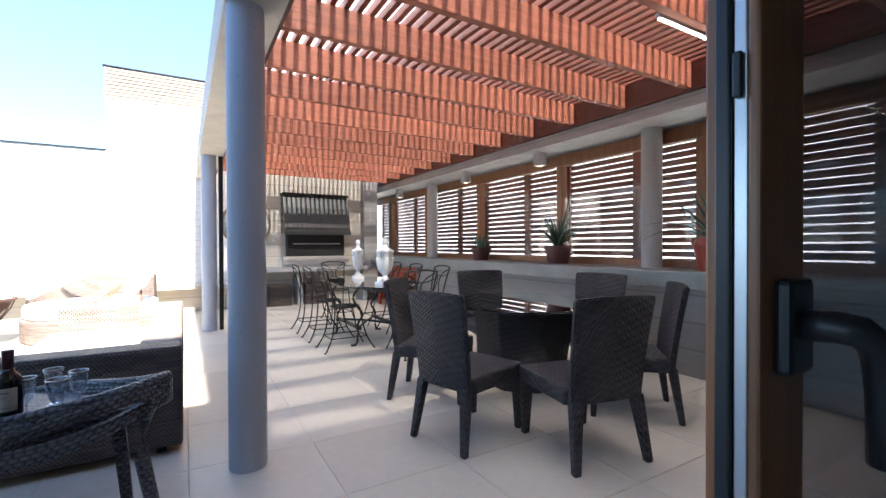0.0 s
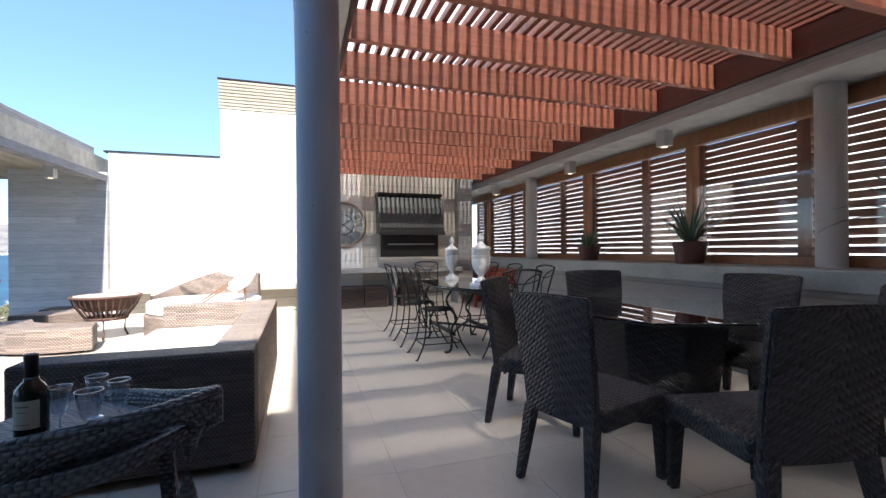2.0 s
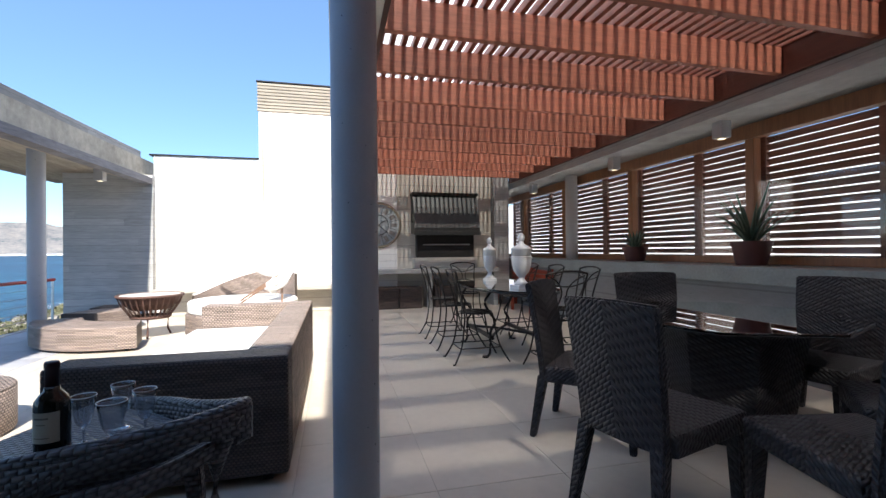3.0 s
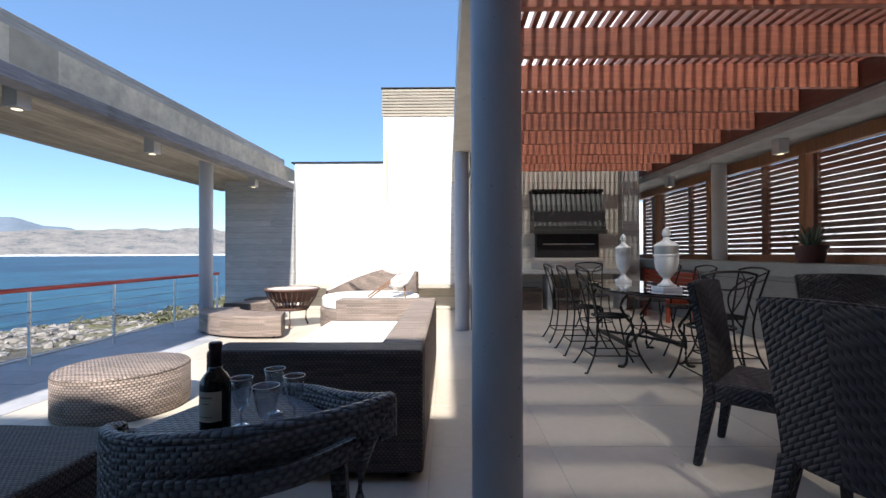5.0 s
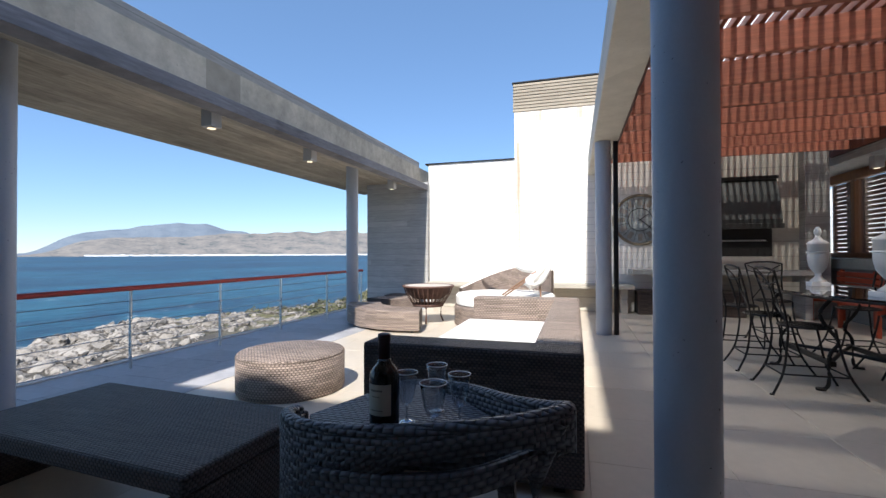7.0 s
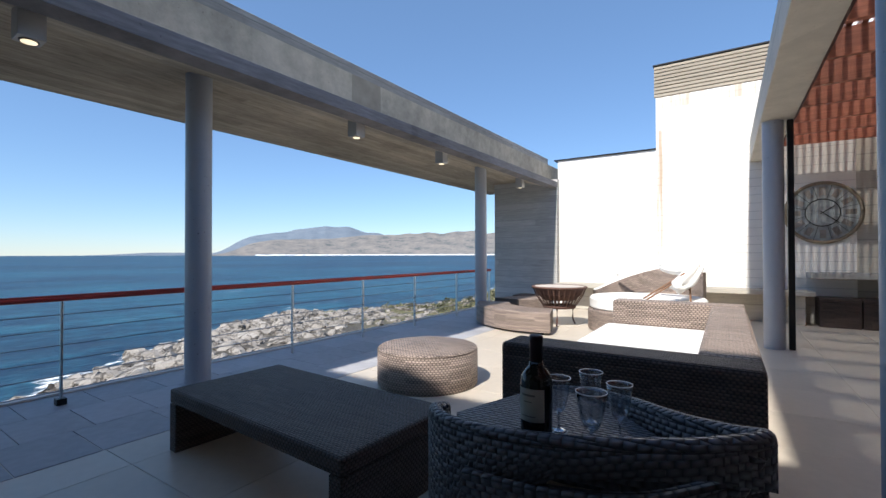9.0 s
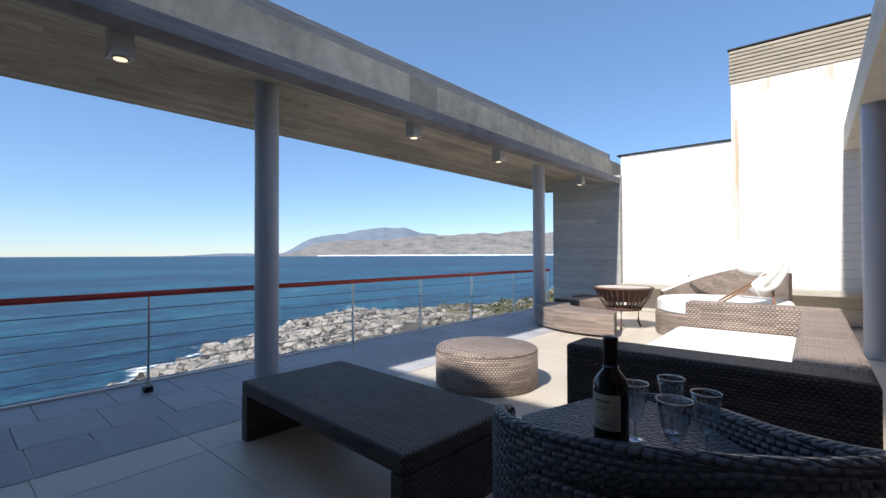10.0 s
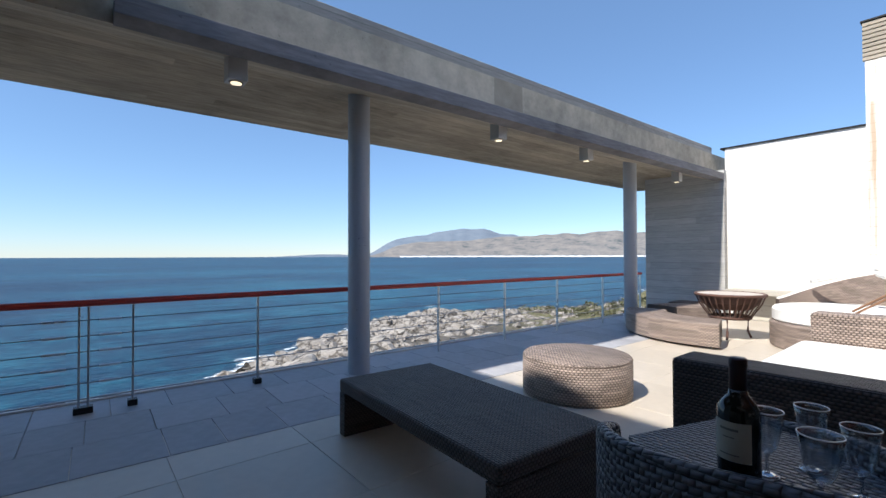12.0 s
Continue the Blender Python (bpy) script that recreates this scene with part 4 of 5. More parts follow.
def ring_segment(c, r0, r1, a0, a1, z0, z1, n=28):
    bm = bmesh.new()
    layer = bm.loops.layers.uv.verify()
    rows = []
    for i in range(n + 1):
        a = radians(a0 + (a1 - a0) * i / n)
        d = Vector((math.cos(a), math.sin(a), 0))
        o = Vector((*c, 0))
        prof = [(r0, z0), (r0, z1 - 0.02), (r0 + 0.02, z1), (r1 - 0.02, z1), (r1, z1 - 0.02), (r1, z0)]
        rows.append([bm.verts.new(o + d * r + Vector((0, 0, z))) for r, z in prof])
    lens = (0, z1 - z0, z1 - z0 + 0.03, z1 - z0 + r1 - r0, z1 - z0 + r1 - r0 + 0.03, 2 * (z1 - z0) + r1 - r0, 2 * (z1 - z0) + 2 * (r1 - r0))
    step = radians(abs(a1 - a0)) / n * (r0 + r1) / 2
    for i in range(n):
        q, r = rows[i], rows[i + 1]
        for k in range(6):
            f = bm.faces.new((q[k], q[(k + 1) % 6], r[(k + 1) % 6], r[k]))
            for lp, (du, dv) in zip(f.loops, ((i, lens[k]), (i, lens[k + 1]), (i + 1, lens[k + 1]), (i + 1, lens[k]))):
                lp[layer].uv = (du * step, dv)
    bm.faces.new(rows[0][::-1])
    bm.faces.new(rows[-1])
    bmesh.ops.recalc_face_normals(bm, faces=bm.faces)
    return bm


RING_C = (-2.99, 8.78)
for a0, a1 in ((196, 285), (118, 166)):
    seg = empty("curved_bench")
    tagged(seg, "curved woven rattan bench section round the fire bowl", "bench", "curved benches")
    part("seat", ring_segment(RING_C, 0.85, 1.48, a0, a1, 0.04, 0.352), M_WICK_L, seg, uv=False)
    for a in (a0 + 5, a1 - 5):
        for r in (0.95, 1.38):
            x, y = RING_C[0] + r * math.cos(radians(a)), RING_C[1] + r * math.sin(radians(a))
            part("foot", cyl(x, y, 0.0, 0.039, 0.025, 12), M_BLACK, seg)
# dark bench panel beside the pier
tagged(part("low_bench", box(-4.3, -3.75, 9.75, 10.3, 0.0, 0.36, 0.012), M_WICK), "dark woven low bench beside the pier", "bench")

# fire bowl
fb = empty("fire_bowl", pose(-2.84, 8.50, 0) @ Matrix.Diagonal((0.93, 0.93, 0.985, 1)))
tagged(fb, "rusty iron fire bowl basket on three legs", "fire bowl")
part("rim", tube([(0.50 * math.cos(radians(a)), 0.50 * math.sin(radians(a)), 0.685) for a in range(0, 361, 10)], 0.022, 8), M_RUST, fb, smooth=True)
part("bowl", lathe([(0.0, 0.45), (0.3, 0.46), (0.42, 0.56), (0.47, 0.668), (0.455, 0.668), (0.40, 0.575), (0.28, 0.49), (0.0, 0.48)], 40), M_RUST, fb)
part("base_ring", tube([(0.30 * math.cos(radians(a)), 0.30 * math.sin(radians(a)), 0.34) for a in range(0, 361, 12)], 0.018, 8), M_RUST, fb)
part("base_plate", cyl(0, 0, 0.31, 0.325, 0.30, 32), M_RUST, fb)
for k in range(30):
    a = 2 * math.pi * k / 30
    c, s = math.cos(a), math.sin(a)
    part("basket_bar", tube([(0.495 * c, 0.495 * s, 0.675), (0.44 * c, 0.44 * s, 0.54), (0.30 * c, 0.30 * s, 0.34)], 0.013, 6, squash=0.5), M_RUST, fb)
for k in range(3):
    a = radians(-80 + 120 * k)
    c, s = math.cos(a), math.sin(a)
    part("leg", tube([(0.28 * c, 0.28 * s, 0.33), (0.27 * c, 0.27 * s, 0.12), (0.32 * c, 0.32 * s, 0.012)], 0.018, 8), M_RUST, fb)
part("lid", lathe([(0.0, 0.715), (0.2, 0.712), (0.46, 0.70), (0.46, 0.69), (0.0, 0.69)], 36), plain("pale_ash", (0.55, 0.50, 0.45), 0.9, vary=0.2), fb, "pale ash filling")

# round daybed with folded canopy
day = empty("daybed")
tagged(day, "round woven daybed with white mattress and folded canopy", "daybed")
DC = (-1.45, 8.75)
def disc(r, z0, z1, c=DC):
    bm = lathe([(0.0, z0), (r - 0.02, z0), (r, z0 + 0.02), (r, z1 - 0.03), (r - 0.03, z1), (0.0, z1)], 56)
    bm.transform(Matrix.Translation((c[0], c[1], 0)))
    return bm
part("base", disc(0.92, 0.0, 0.36), M_WICK_L, day, uv=False)
part("mattress", disc(0.89, 0.362, 0.55), M_CUSH, day, "white canvas mattress")
pts, hs = [], []
for i in range(25):
    f = i / 24
    a = radians(165 - 138 * f)
    top = 0.60 + 0.42 * math.sin(math.pi * min(1, f * 0.66)) ** 1.5
    pts.append((DC[0] + 0.93 * math.cos(a), DC[1] + 0.93 * math.sin(a), top))
    hs.append(top - 0.30)
part("backrest", ribbon(pts, hs, 0.05), M_WICK_L, day, "curved woven back", uv=False)
part("backrest_trim", tube([(x, y, z + 0.014) for x, y, z in pts], 0.020, 8), M_CUSH, day, "white canvas piping")
def canvas_roll(p0, p1, r, seed, sag=0.05):
    """A bundle of folded canvas between two points."""
    rn = random.Random(seed)
    bm = bmesh.new()
    p0, p1 = Vector(p0), Vector(p1)
    d = (p1 - p0).normalized()
    a = d.cross(Vector((0, 0, 1))).normalized()
    b = d.cross(a)
    ph = [rn.uniform(0, 6.28) for _ in range(4)]
    rows = []
    for i in range(19):
        f = i / 18
        c = p0.lerp(p1, f) - Vector((0, 0, sag * math.sin(math.pi * f)))
        row = []
        for k in range(28):
            t = 2 * math.pi * k / 28
            rr = r * (1 + 0.22 * math.sin(5 * t + ph[0] + f * 2) + 0.10 * math.sin(9 * t + ph[1] - f * 3)) * (0.75 + 0.35 * math.sin(math.pi * (0.15 + 0.7 * f)))
            row.append(bm.verts.new(c + a * rr * math.cos(t) + b * rr * math.sin(t)))
        rows.append(row)
    for q, s in zip(rows, rows[1:]):
        for k in range(28):
            bm.faces.new((q[k], q[(k + 1) % 28], s[(k + 1) % 28], s[k]))
    bm.faces.new(rows[0][::-1]), bm.faces.new(rows[-1])
    bmesh.ops.recalc_face_normals(bm, faces=bm.faces)
    return bm
part("canopy", canvas_roll((-0.93, 8.05, 0.78), (-0.72, 8.75, 1.03), 0.10, 2), M_CUSH, day, "folded white canvas canopy", smooth=True)
part("canopy", canvas_roll((-1.25, 8.85, 1.08), (-0.72, 8.72, 1.06), 0.075, 6), M_CUSH, day, "folded white canvas canopy", smooth=True)
part("canopy", canvas_roll((-2.0, 9.3, 0.88), (-1.25, 8.95, 1.07), 0.035, 9, -0.02), M_CUSH, day, "folded white canvas canopy", smooth=True)
M_POLE = wood("varnished_canopy_pole", (0.22, 0.12, 0.07), "x", 0.4)
for dz in (0.0, 0.045):
    part("canopy_arm", tube([(-1.35, 7.85, 0.56 + dz), (-0.86, 8.4, 0.92 + dz)], 0.014, 8), M_POLE, day, "timber canopy arm")
part("canopy_arm", tube([(-0.75, 8.05, 0.5), (-0.82, 8.6, 0.98)], 0.014, 8), M_POLE, day, "timber canopy arm")
bm = prism([(-0.07, 0.0), (0.07, 0.0), (0.0, 0.10)], -0.01, 0.01, None, "y")
bm.transform(Matrix.Translation((-1.19, 8.78, 1.09)))
part("canopy_tip", bm, M_CUSH, day)

# woven armchair with wine bottle and glasses on its seat
arm = empty("armchair")
tagged(arm, "black wide-strand woven armchair facing the sea", "armchair")
near = [(-1.235, 2.20, 0.665), (-1.215, 2.10, 0.69), (-1.10, 2.01, 0.700), (-0.92, 1.965, 0.715), (-0.72, 1.965, 0.735), (-0.52, 1.995, 0.757), (-0.36, 2.035, 0.78), (-0.26, 2.085, 0.797)]
nh = [0.64, 0.66, 0.62, 0.20, 0.085, 0.07, 0.065, 0.07]
far = [(-0.265, 2.085, 0.797), (-0.235, 2.14, 0.79), (-0.30, 2.215, 0.765), (-0.44, 2.335, 0.735), (-0.63, 2.52, 0.705), (-0.83, 2.66, 0.67), (-1.0, 2.70, 0.64), (-1.06, 2.66, 0.62)]
fh = [0.11, 0.12, 0.16, 0.17, 0.14, 0.12, 0.4, 0.6]
def fine(pts, vals, n=6):
    op, ov = [], []
    m = len(pts)
    for i in range(m - 1):
        p = [Vector(pts[max(0, min(m - 1, i + j))]) for j in (-1, 0, 1, 2)]
        for s in range(n):
            t = s / n
            op.append(0.5 * ((2 * p[1]) + (p[2] - p[0]) * t + (2 * p[0] - 5 * p[1] + 4 * p[2] - p[3]) * t * t + (-p[0] + 3 * p[1] - 3 * p[2] + p[3]) * t ** 3))
            ov.append(vals[i] + (vals[i + 1] - vals[i]) * t)
    op.append(Vector(pts[-1]))
    ov.append(vals[-1])
    return op, ov
np_, nh_ = fine(near[:-1] + far[1:], nh[:-1] + fh[1:])
part("armrest", ribbon(np_, nh_, 0.05), M_WICK_ARM, arm, uv=False, smooth=True)
part("rim", tube([p + Vector((0, 0, 0.006)) for p in np_], 0.024, 10), M_WICK_ARM, arm, smooth=True)
seat_outline = [(-1.16, 2.16), (-1.06, 2.05), (-0.90, 2.005), (-0.72, 2.005), (-0.52, 2.035), (-0.36, 2.09), (-0.32, 2.14), (-0.47, 2.29), (-0.66, 2.48), (-0.85, 2.61), (-1.0, 2.64)]
part("seat", prism(seat_outline, 0.61, 0.68), M_WICK_ARM, arm)
part("seat_rail", ribbon(fine([(-1.0, 1.945, 0.60), (-0.72, 1.945, 0.615), (-0.5, 1.98, 0.645), (-0.33, 2.07, 0.69)], [0.07, 0.07, 0.06, 0.05])[0], fine([(0, 0, 0)] * 4, [0.07, 0.07, 0.06, 0.05])[1], 0.045), M_WICK_ARM, arm, uv=False)
part("leg", tube([(-0.27, 2.10, 0.78), (-0.33, 2.12, 0.62), (-0.34, 2.12, 0.40), (-0.29, 2.09, 0.15), (-0.25, 2.06, 0.0)], 0.042, 10, r_end=0.028), M_WICK_ARM, arm)
part("leg", leg((-1.05, 2.60, 0.53), (-1.08, 2.66, 0.0), 0.035, 0.025), M_WICK_ARM, arm)
part("leg", leg((-0.45, 2.27, 0.53), (-0.40, 2.24, 0.0), 0.03, 0.022), M_WICK_ARM, arm)

bottle = empty("wine_bottle", pose(-0.812, 2.06, 0.681))
tagged(bottle, "dark glass red wine bottle with cream label", "bottle")
M_BOTTLE = plain("dark_bottle_glass", (0.008, 0.010, 0.008), 0.06, vary=0.1, bumps=0)
M_FOIL = plain("dark_red_foil", (0.035, 0.01, 0.01), 0.35, 0.2, vary=0.1, bumps=0)
M_LABEL = plain("cream_paper_label", (0.40, 0.40, 0.34), 0.7, vary=0.06, fine=90, bumps=0.05)
part("glass_body", lathe([(0.0, 0.004), (0.045, 0.0), (0.0485, 0.008), (0.0485, 0.192), (0.046, 0.209), (0.035, 0.226), (0.0225, 0.241), (0.0195, 0.256)], 40), M_BOTTLE, bottle, smooth=True)
part("foil_capsule", lathe([(0.0200, 0.243), (0.0197, 0.312), (0.0212, 0.314), (0.0212, 0.331), (0.018, 0.335), (0.0, 0.335)], 32), M_FOIL, bottle, "dark red foil capsule", smooth=True)
bm = bmesh.new()
lr = 0.0489
rows = []
for i in range(21):
    a = radians(-150 + 120 * i / 20 - 10)
    rows.append([bm.verts.new((lr * math.cos(a), lr * math.sin(a), z)) for z in (0.081, 0.179)])
for q, s in zip(rows, rows[1:]):
    bm.faces.new((q[0], s[0], s[1], q[1]))
label_ob = part("paper_label", bm, M_LABEL, bottle, "cream paper label")
M_INK = plain("grey_ink", (0.16, 0.16, 0.14), 0.7, bumps=0)
for z0, z1, w in ((0.157, 0.163, 26), (0.139, 0.142, 16), (0.096, 0.099, 28)):
    bm = bmesh.new()
    rows = []
    for i in range(9):
        a = radians(-100 - w + 2 * w * i / 8)
        rows.append([bm.verts.new(((lr + 0.0006) * math.cos(a), (lr + 0.0006) * math.sin(a), z)) for z in (z0, z1)])
    for q, s in zip(rows, rows[1:]):
        bm.faces.new((q[0], s[0], s[1], q[1]))
    part("print_bar", bm, M_INK, label_ob)

# Opaque pale rings paint the glints along rim and foot edge.
M_GLINT = plain("pale_glass_glint", (0.75, 0.78, 0.8), 0.15, vary=0.05, bumps=0)


def wine_glass():
    root = empty("wine_glass")
    tagged(root, "empty clear stemmed wine glass", "glass", "wine glasses")
    outer = [(0.0, 0.060), (0.009, 0.061), (0.019, 0.066), (0.029, 0.077), (0.036, 0.092), (0.042, 0.116), (0.047, 0.146), (0.0525, 0.175)]
    inner = [(max(0.0, r - 0.002), z + 0.003) for r, z in reversed(outer[:-1])]
    part("bowl", lathe(outer + [(0.0505, 0.175)] + inner, 40), M_WINEGLASS, root, smooth=True)
    part("stem", lathe([(0.010, 0.010), (0.0055, 0.020), (0.0048, 0.042), (0.0065, 0.054), (0.009, 0.0595)], 20), M_STEM, root, smooth=True)
    part("foot", lathe([(0.0, 0.0), (0.036, 0.0), (0.037, 0.003), (0.02, 0.007), (0.0, 0.0098)], 36), M_STEM, root, smooth=True)
    part("rim", tube([(0.0515 * math.cos(radians(a)), 0.0515 * math.sin(radians(a)), 0.1768) for a in range(0, 361, 12)], 0.0016, 6), M_GLINT, root, "pale ring for the glint on the rim", smooth=True)
    part("foot_edge", tube([(0.0365 * math.cos(radians(a)), 0.0365 * math.sin(radians(a)), 0.002) for a in range(0, 361, 12)], 0.0014, 6), M_GLINT, root, smooth=True)
    for o in root.children:
        o.visible_shadow = False
    return root


wg = wine_glass()
wg.matrix_basis = pose(-0.655, 2.095, 0.681) @ Matrix.Diagonal((0.87, 0.87, 1.0, 1))
for x, y in ((-0.60, 2.22), (-0.785, 2.19), (-0.713, 2.32)):
    copy_thing(wg, pose(x, y, 0.681) @ Matrix.Diagonal((0.87, 0.87, 1.0, 1)))


# ---- distance: water, hills, rocky shore ----
SEA_Z = -6.8
m, nt, b = node_mat("sea_water")
v = coords(nt, "Object", (1, 1, 1))
vs = coords(nt, "Object", (0.8, 0.28, 1.0))
swell = noise_node(nt, vs, 0.12, 5, 0.6)
chop = noise_node(nt, coords(nt, "Object", (1.0, 0.55, 1.0)), 0.5, 6, 0.7)
ripple = noise_node(nt, coords(nt, "Object", (1.0, 0.6, 1.0)), 2.6, 5, 0.72)
broad = noise_node(nt, vs, 0.012, 4, 0.6)
col = ramp(nt, mth(nt, "ADD", mth(nt, "MULTIPLY", broad, 0.30), mth(nt, "ADD", mth(nt, "MULTIPLY", swell, 0.20), mth(nt, "ADD", mth(nt, "MULTIPLY", chop, 0.28), mth(nt, "MULTIPLY", ripple, 0.22)))), [(0.43, (0.0006, 0.005, 0.022)), (0.5, (0.0015, 0.024, 0.055)), (0.575, (0.013, 0.092, 0.135))])
foam = ramp(nt, noise_node(nt, coords(nt, "Object", (1.2, 0.45, 1)), 0.14, 7, 0.72), [(0.655, (0, 0, 0)), (0.70, (1, 1, 1))])
nt.links.new(mixc(nt, mth(nt, "MULTIPLY", foam, 0.75), col, (0.75, 0.8, 0.82)), b.inputs["Base Color"])
b.inputs["Roughness"].default_value = 0.35
b.inputs["Specular IOR Level"].default_value = 0.12
bump(nt, b, mth(nt, "ADD", mth(nt, "MULTIPLY", swell, 1.0), mth(nt, "MULTIPLY", chop, 0.35)), 0.8, 0.6)
M_SEA = m
bm = bmesh.new()
bmesh.ops.create_circle(bm, cap_ends=True, segments=96, radius=4300)
bmesh.ops.translate(bm, verts=bm.verts, vec=(0, 0, SEA_Z))
structure(part("water", bm, M_SEA), "blue open sea to the horizon", "sea")


def hill_mat(name, low, high, dark, k):
    m, nt, b = node_mat(name)
    v = coords(nt, "Object", (0.01, 0.01, 0.03))
    f = mth(nt, "ADD", mth(nt, "MULTIPLY", noise_node(nt, v, 1.0, 6, 0.65), 0.6), mth(nt, "MULTIPLY", noise_node(nt, v, 6.0, 4, 0.6), 0.4))
    nt.links.new(ramp(nt, f, [(0.36, dark), (0.47, low), (0.6, high)]), b.inputs["Base Color"])
    b.inputs["Roughness"].default_value = 1.0
    b.inputs["Specular IOR Level"].default_value = 0.0
    return m


def hills(name, dist, depth, prof, mat, label, jag):
    """A ridge on an arc at that distance; prof gives its height in degrees over the bearing."""
    bm = bmesh.new()
    rows = []
    for i in range(241):
        az = -75 + 100 * i / 240
        d = Vector((math.sin(radians(az)), math.cos(radians(az)), 0))
        top = max(0.0, prof(az)) * (1 + jag * noise.noise(Vector((az * 0.5, 3.1, dist)))) + jag * 0.25 * noise.noise(Vector((az * 2.3, 7, dist)))
        row = []
        for j in range(9):
            f = j / 8
            r = dist + depth * f
            h = math.tan(radians(max(top, 0.0))) * (dist + depth) * (f ** 0.75)
            h += 14 * noise.noise(Vector((az * 1.2, f * 5, 1.0))) * math.sin(math.pi * f) * min(1, max(top, 0.0))
            row.append(bm.verts.new(d * r + Vector((0, 0, SEA_Z - 1 + h))))
        rows.append(row)
    for q, s in zip(rows, rows[1:]):
        for j in range(8):
            bm.faces.new((q[j], s[j], s[j + 1], q[j + 1]))
    bmesh.ops.recalc_face_normals(bm, faces=bm.faces)
    return structure(part(name, bm, mat, smooth=True), label, "hills")


def bump_at(az, c, w, h):
    return h * math.exp(-((az - c) / w) ** 2)


def near_prof(az):
    on = 1 / (1 + math.exp(-(az + 57.5) * 0.9))
    return on * (2.0 + bump_at(az, -31, 7, 0.9) + bump_at(az, -41, 5, 0.55) + bump_at(az, -15, 12, 0.8))


def far_prof(az):
    on = 1 / (1 + math.exp(-(az + 58.8) * 1.2))
    return on * (bump_at(az, -47.5, 6.5, 3.3) + bump_at(az, -57, 6, 1.9) + bump_at(az, -40, 5, 1.5)) + bump_at(az, -65, 5, 0.35)


# Distance haze is mixed into both hill colours, bluest on the far ridge.
hills("backdrop_mountain", 3700, 400, far_prof, hill_mat("haze_tinted_mountain", (0.155, 0.19, 0.235), (0.175, 0.21, 0.25), (0.13, 0.165, 0.21), 1), "mountain across the bay with blue haze in its colour", 0.10)
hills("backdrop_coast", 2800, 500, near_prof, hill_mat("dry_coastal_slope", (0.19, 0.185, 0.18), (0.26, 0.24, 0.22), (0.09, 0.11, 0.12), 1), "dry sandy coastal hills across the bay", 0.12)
M_FOAM = plain("white_surf", (0.8, 0.82, 0.84), 0.9, vary=0.1, fine=0.05, big=0.01, bumps=0)
bm = bmesh.new()
rows = []
for i in range(201):
    az = -56 + 70 * i / 200
    d = Vector((math.sin(radians(az)), math.cos(radians(az)), 0))
    w = 26 + 40 * max(0, noise.noise(Vector((az * 1.5, 0, 5)))) + (70 if abs(az + 53.7) < 1.5 else 0)
    rows.append([bm.verts.new(d * (2790 - w) + Vector((0, 0, SEA_Z + 0.5))), bm.verts.new(d * 2800 + Vector((0, 0, SEA_Z + 7 + 5 * noise.noise(Vector((az * 3, 1, 5))))))])
for q, s in zip(rows, rows[1:]):
    bm.faces.new((q[0], s[0], s[1], q[1]))
structure(part("backdrop_surf", bm, M_FOAM), "white surf line along the far coast", "surf")

# rocky shore below the terrace
SHORE_Y = (-12, -4, 2, 6, 11, 18, 27, 35, 42, 50, 60, 79, 105, 150)
SHORE_X = (-18, -22, -25, -29.5, -35, -40, -45.5, -48, -44, -36, -35, -41, -49, -63)


def land(x, y):
    xs = float(np.interp(y, SHORE_Y, SHORE_X)) + 1.5 * noise.noise(Vector((y * 0.35, 2, 0)))
    d = x - xs
    rise = 1.5 * min(1.0, max(-1.0, d / 5.0)) + 0.045 * max(0.0, d - 5)
    far = max(0.0, min(1.0, (y - 42) / 35))
    return SEA_Z - 0.3 + rise + 0.5 * noise.noise(Vector((x * 0.2, y * 0.2, 0))) * (1 + far) + 2.2 * far * min(1.0, max(0.0, d / 8))


m, nt, b = node_mat("shore_ground")
v = coords(nt)
sep = nt.nodes.new("ShaderNodeSeparateXYZ")
nt.links.new(v, sep.inputs[0])
n1 = noise_node(nt, v, 0.35, 6, 0.65)
n2 = noise_node(nt, v, 2.5, 5, 0.65)
rock = ramp(nt, mth(nt, "ADD", mth(nt, "MULTIPLY", n1, 0.5), mth(nt, "MULTIPLY", n2, 0.5)), [(0.3, (0.03, 0.027, 0.022)), (0.5, (0.10, 0.09, 0.075)), (0.7, (0.22, 0.20, 0.17))])
scrub = ramp(nt, n2, [(0.35, (0.06, 0.08, 0.025)), (0.5, (0.15, 0.14, 0.06)), (0.65, (0.30, 0.25, 0.16))])
green = mth(nt, "MULTIPLY", mth(nt, "ADD", sep.outputs[1], mth(nt, "MULTIPLY", n1, 30.0)), 1.0)
gfac = nt.nodes.new("ShaderNodeMapRange")
gfac.inputs[1].default_value, gfac.inputs[2].default_value = 40, 56
nt.links.new(green, gfac.inputs[0])
nt.links.new(mixc(nt, gfac.outputs[0], rock, scrub), b.inputs["Base Color"])
b.inputs["Roughness"].default_value = 0.95
bump(nt, b, n2, 0.8, 0.4)
M_SHORE = m
m, nt, b = node_mat("pale_granite")
v = coords(nt)
n1, n2 = noise_node(nt, v, 1.2, 6, 0.65), noise_node(nt, v, 9, 5, 0.6)
info = nt.nodes.new("ShaderNodeObjectInfo")
f = mth(nt, "ADD", mth(nt, "ADD", mth(nt, "MULTIPLY", n1, 0.5), mth(nt, "MULTIPLY", n2, 0.4)), mth(nt, "MULTIPLY", info.outputs["Random"], 0.2))
nt.links.new(ramp(nt, f, [(0.32, (0.07, 0.062, 0.052)), (0.48, (0.26, 0.235, 0.205)), (0.74, (0.45, 0.415, 0.37))]), b.inputs["Base Color"])
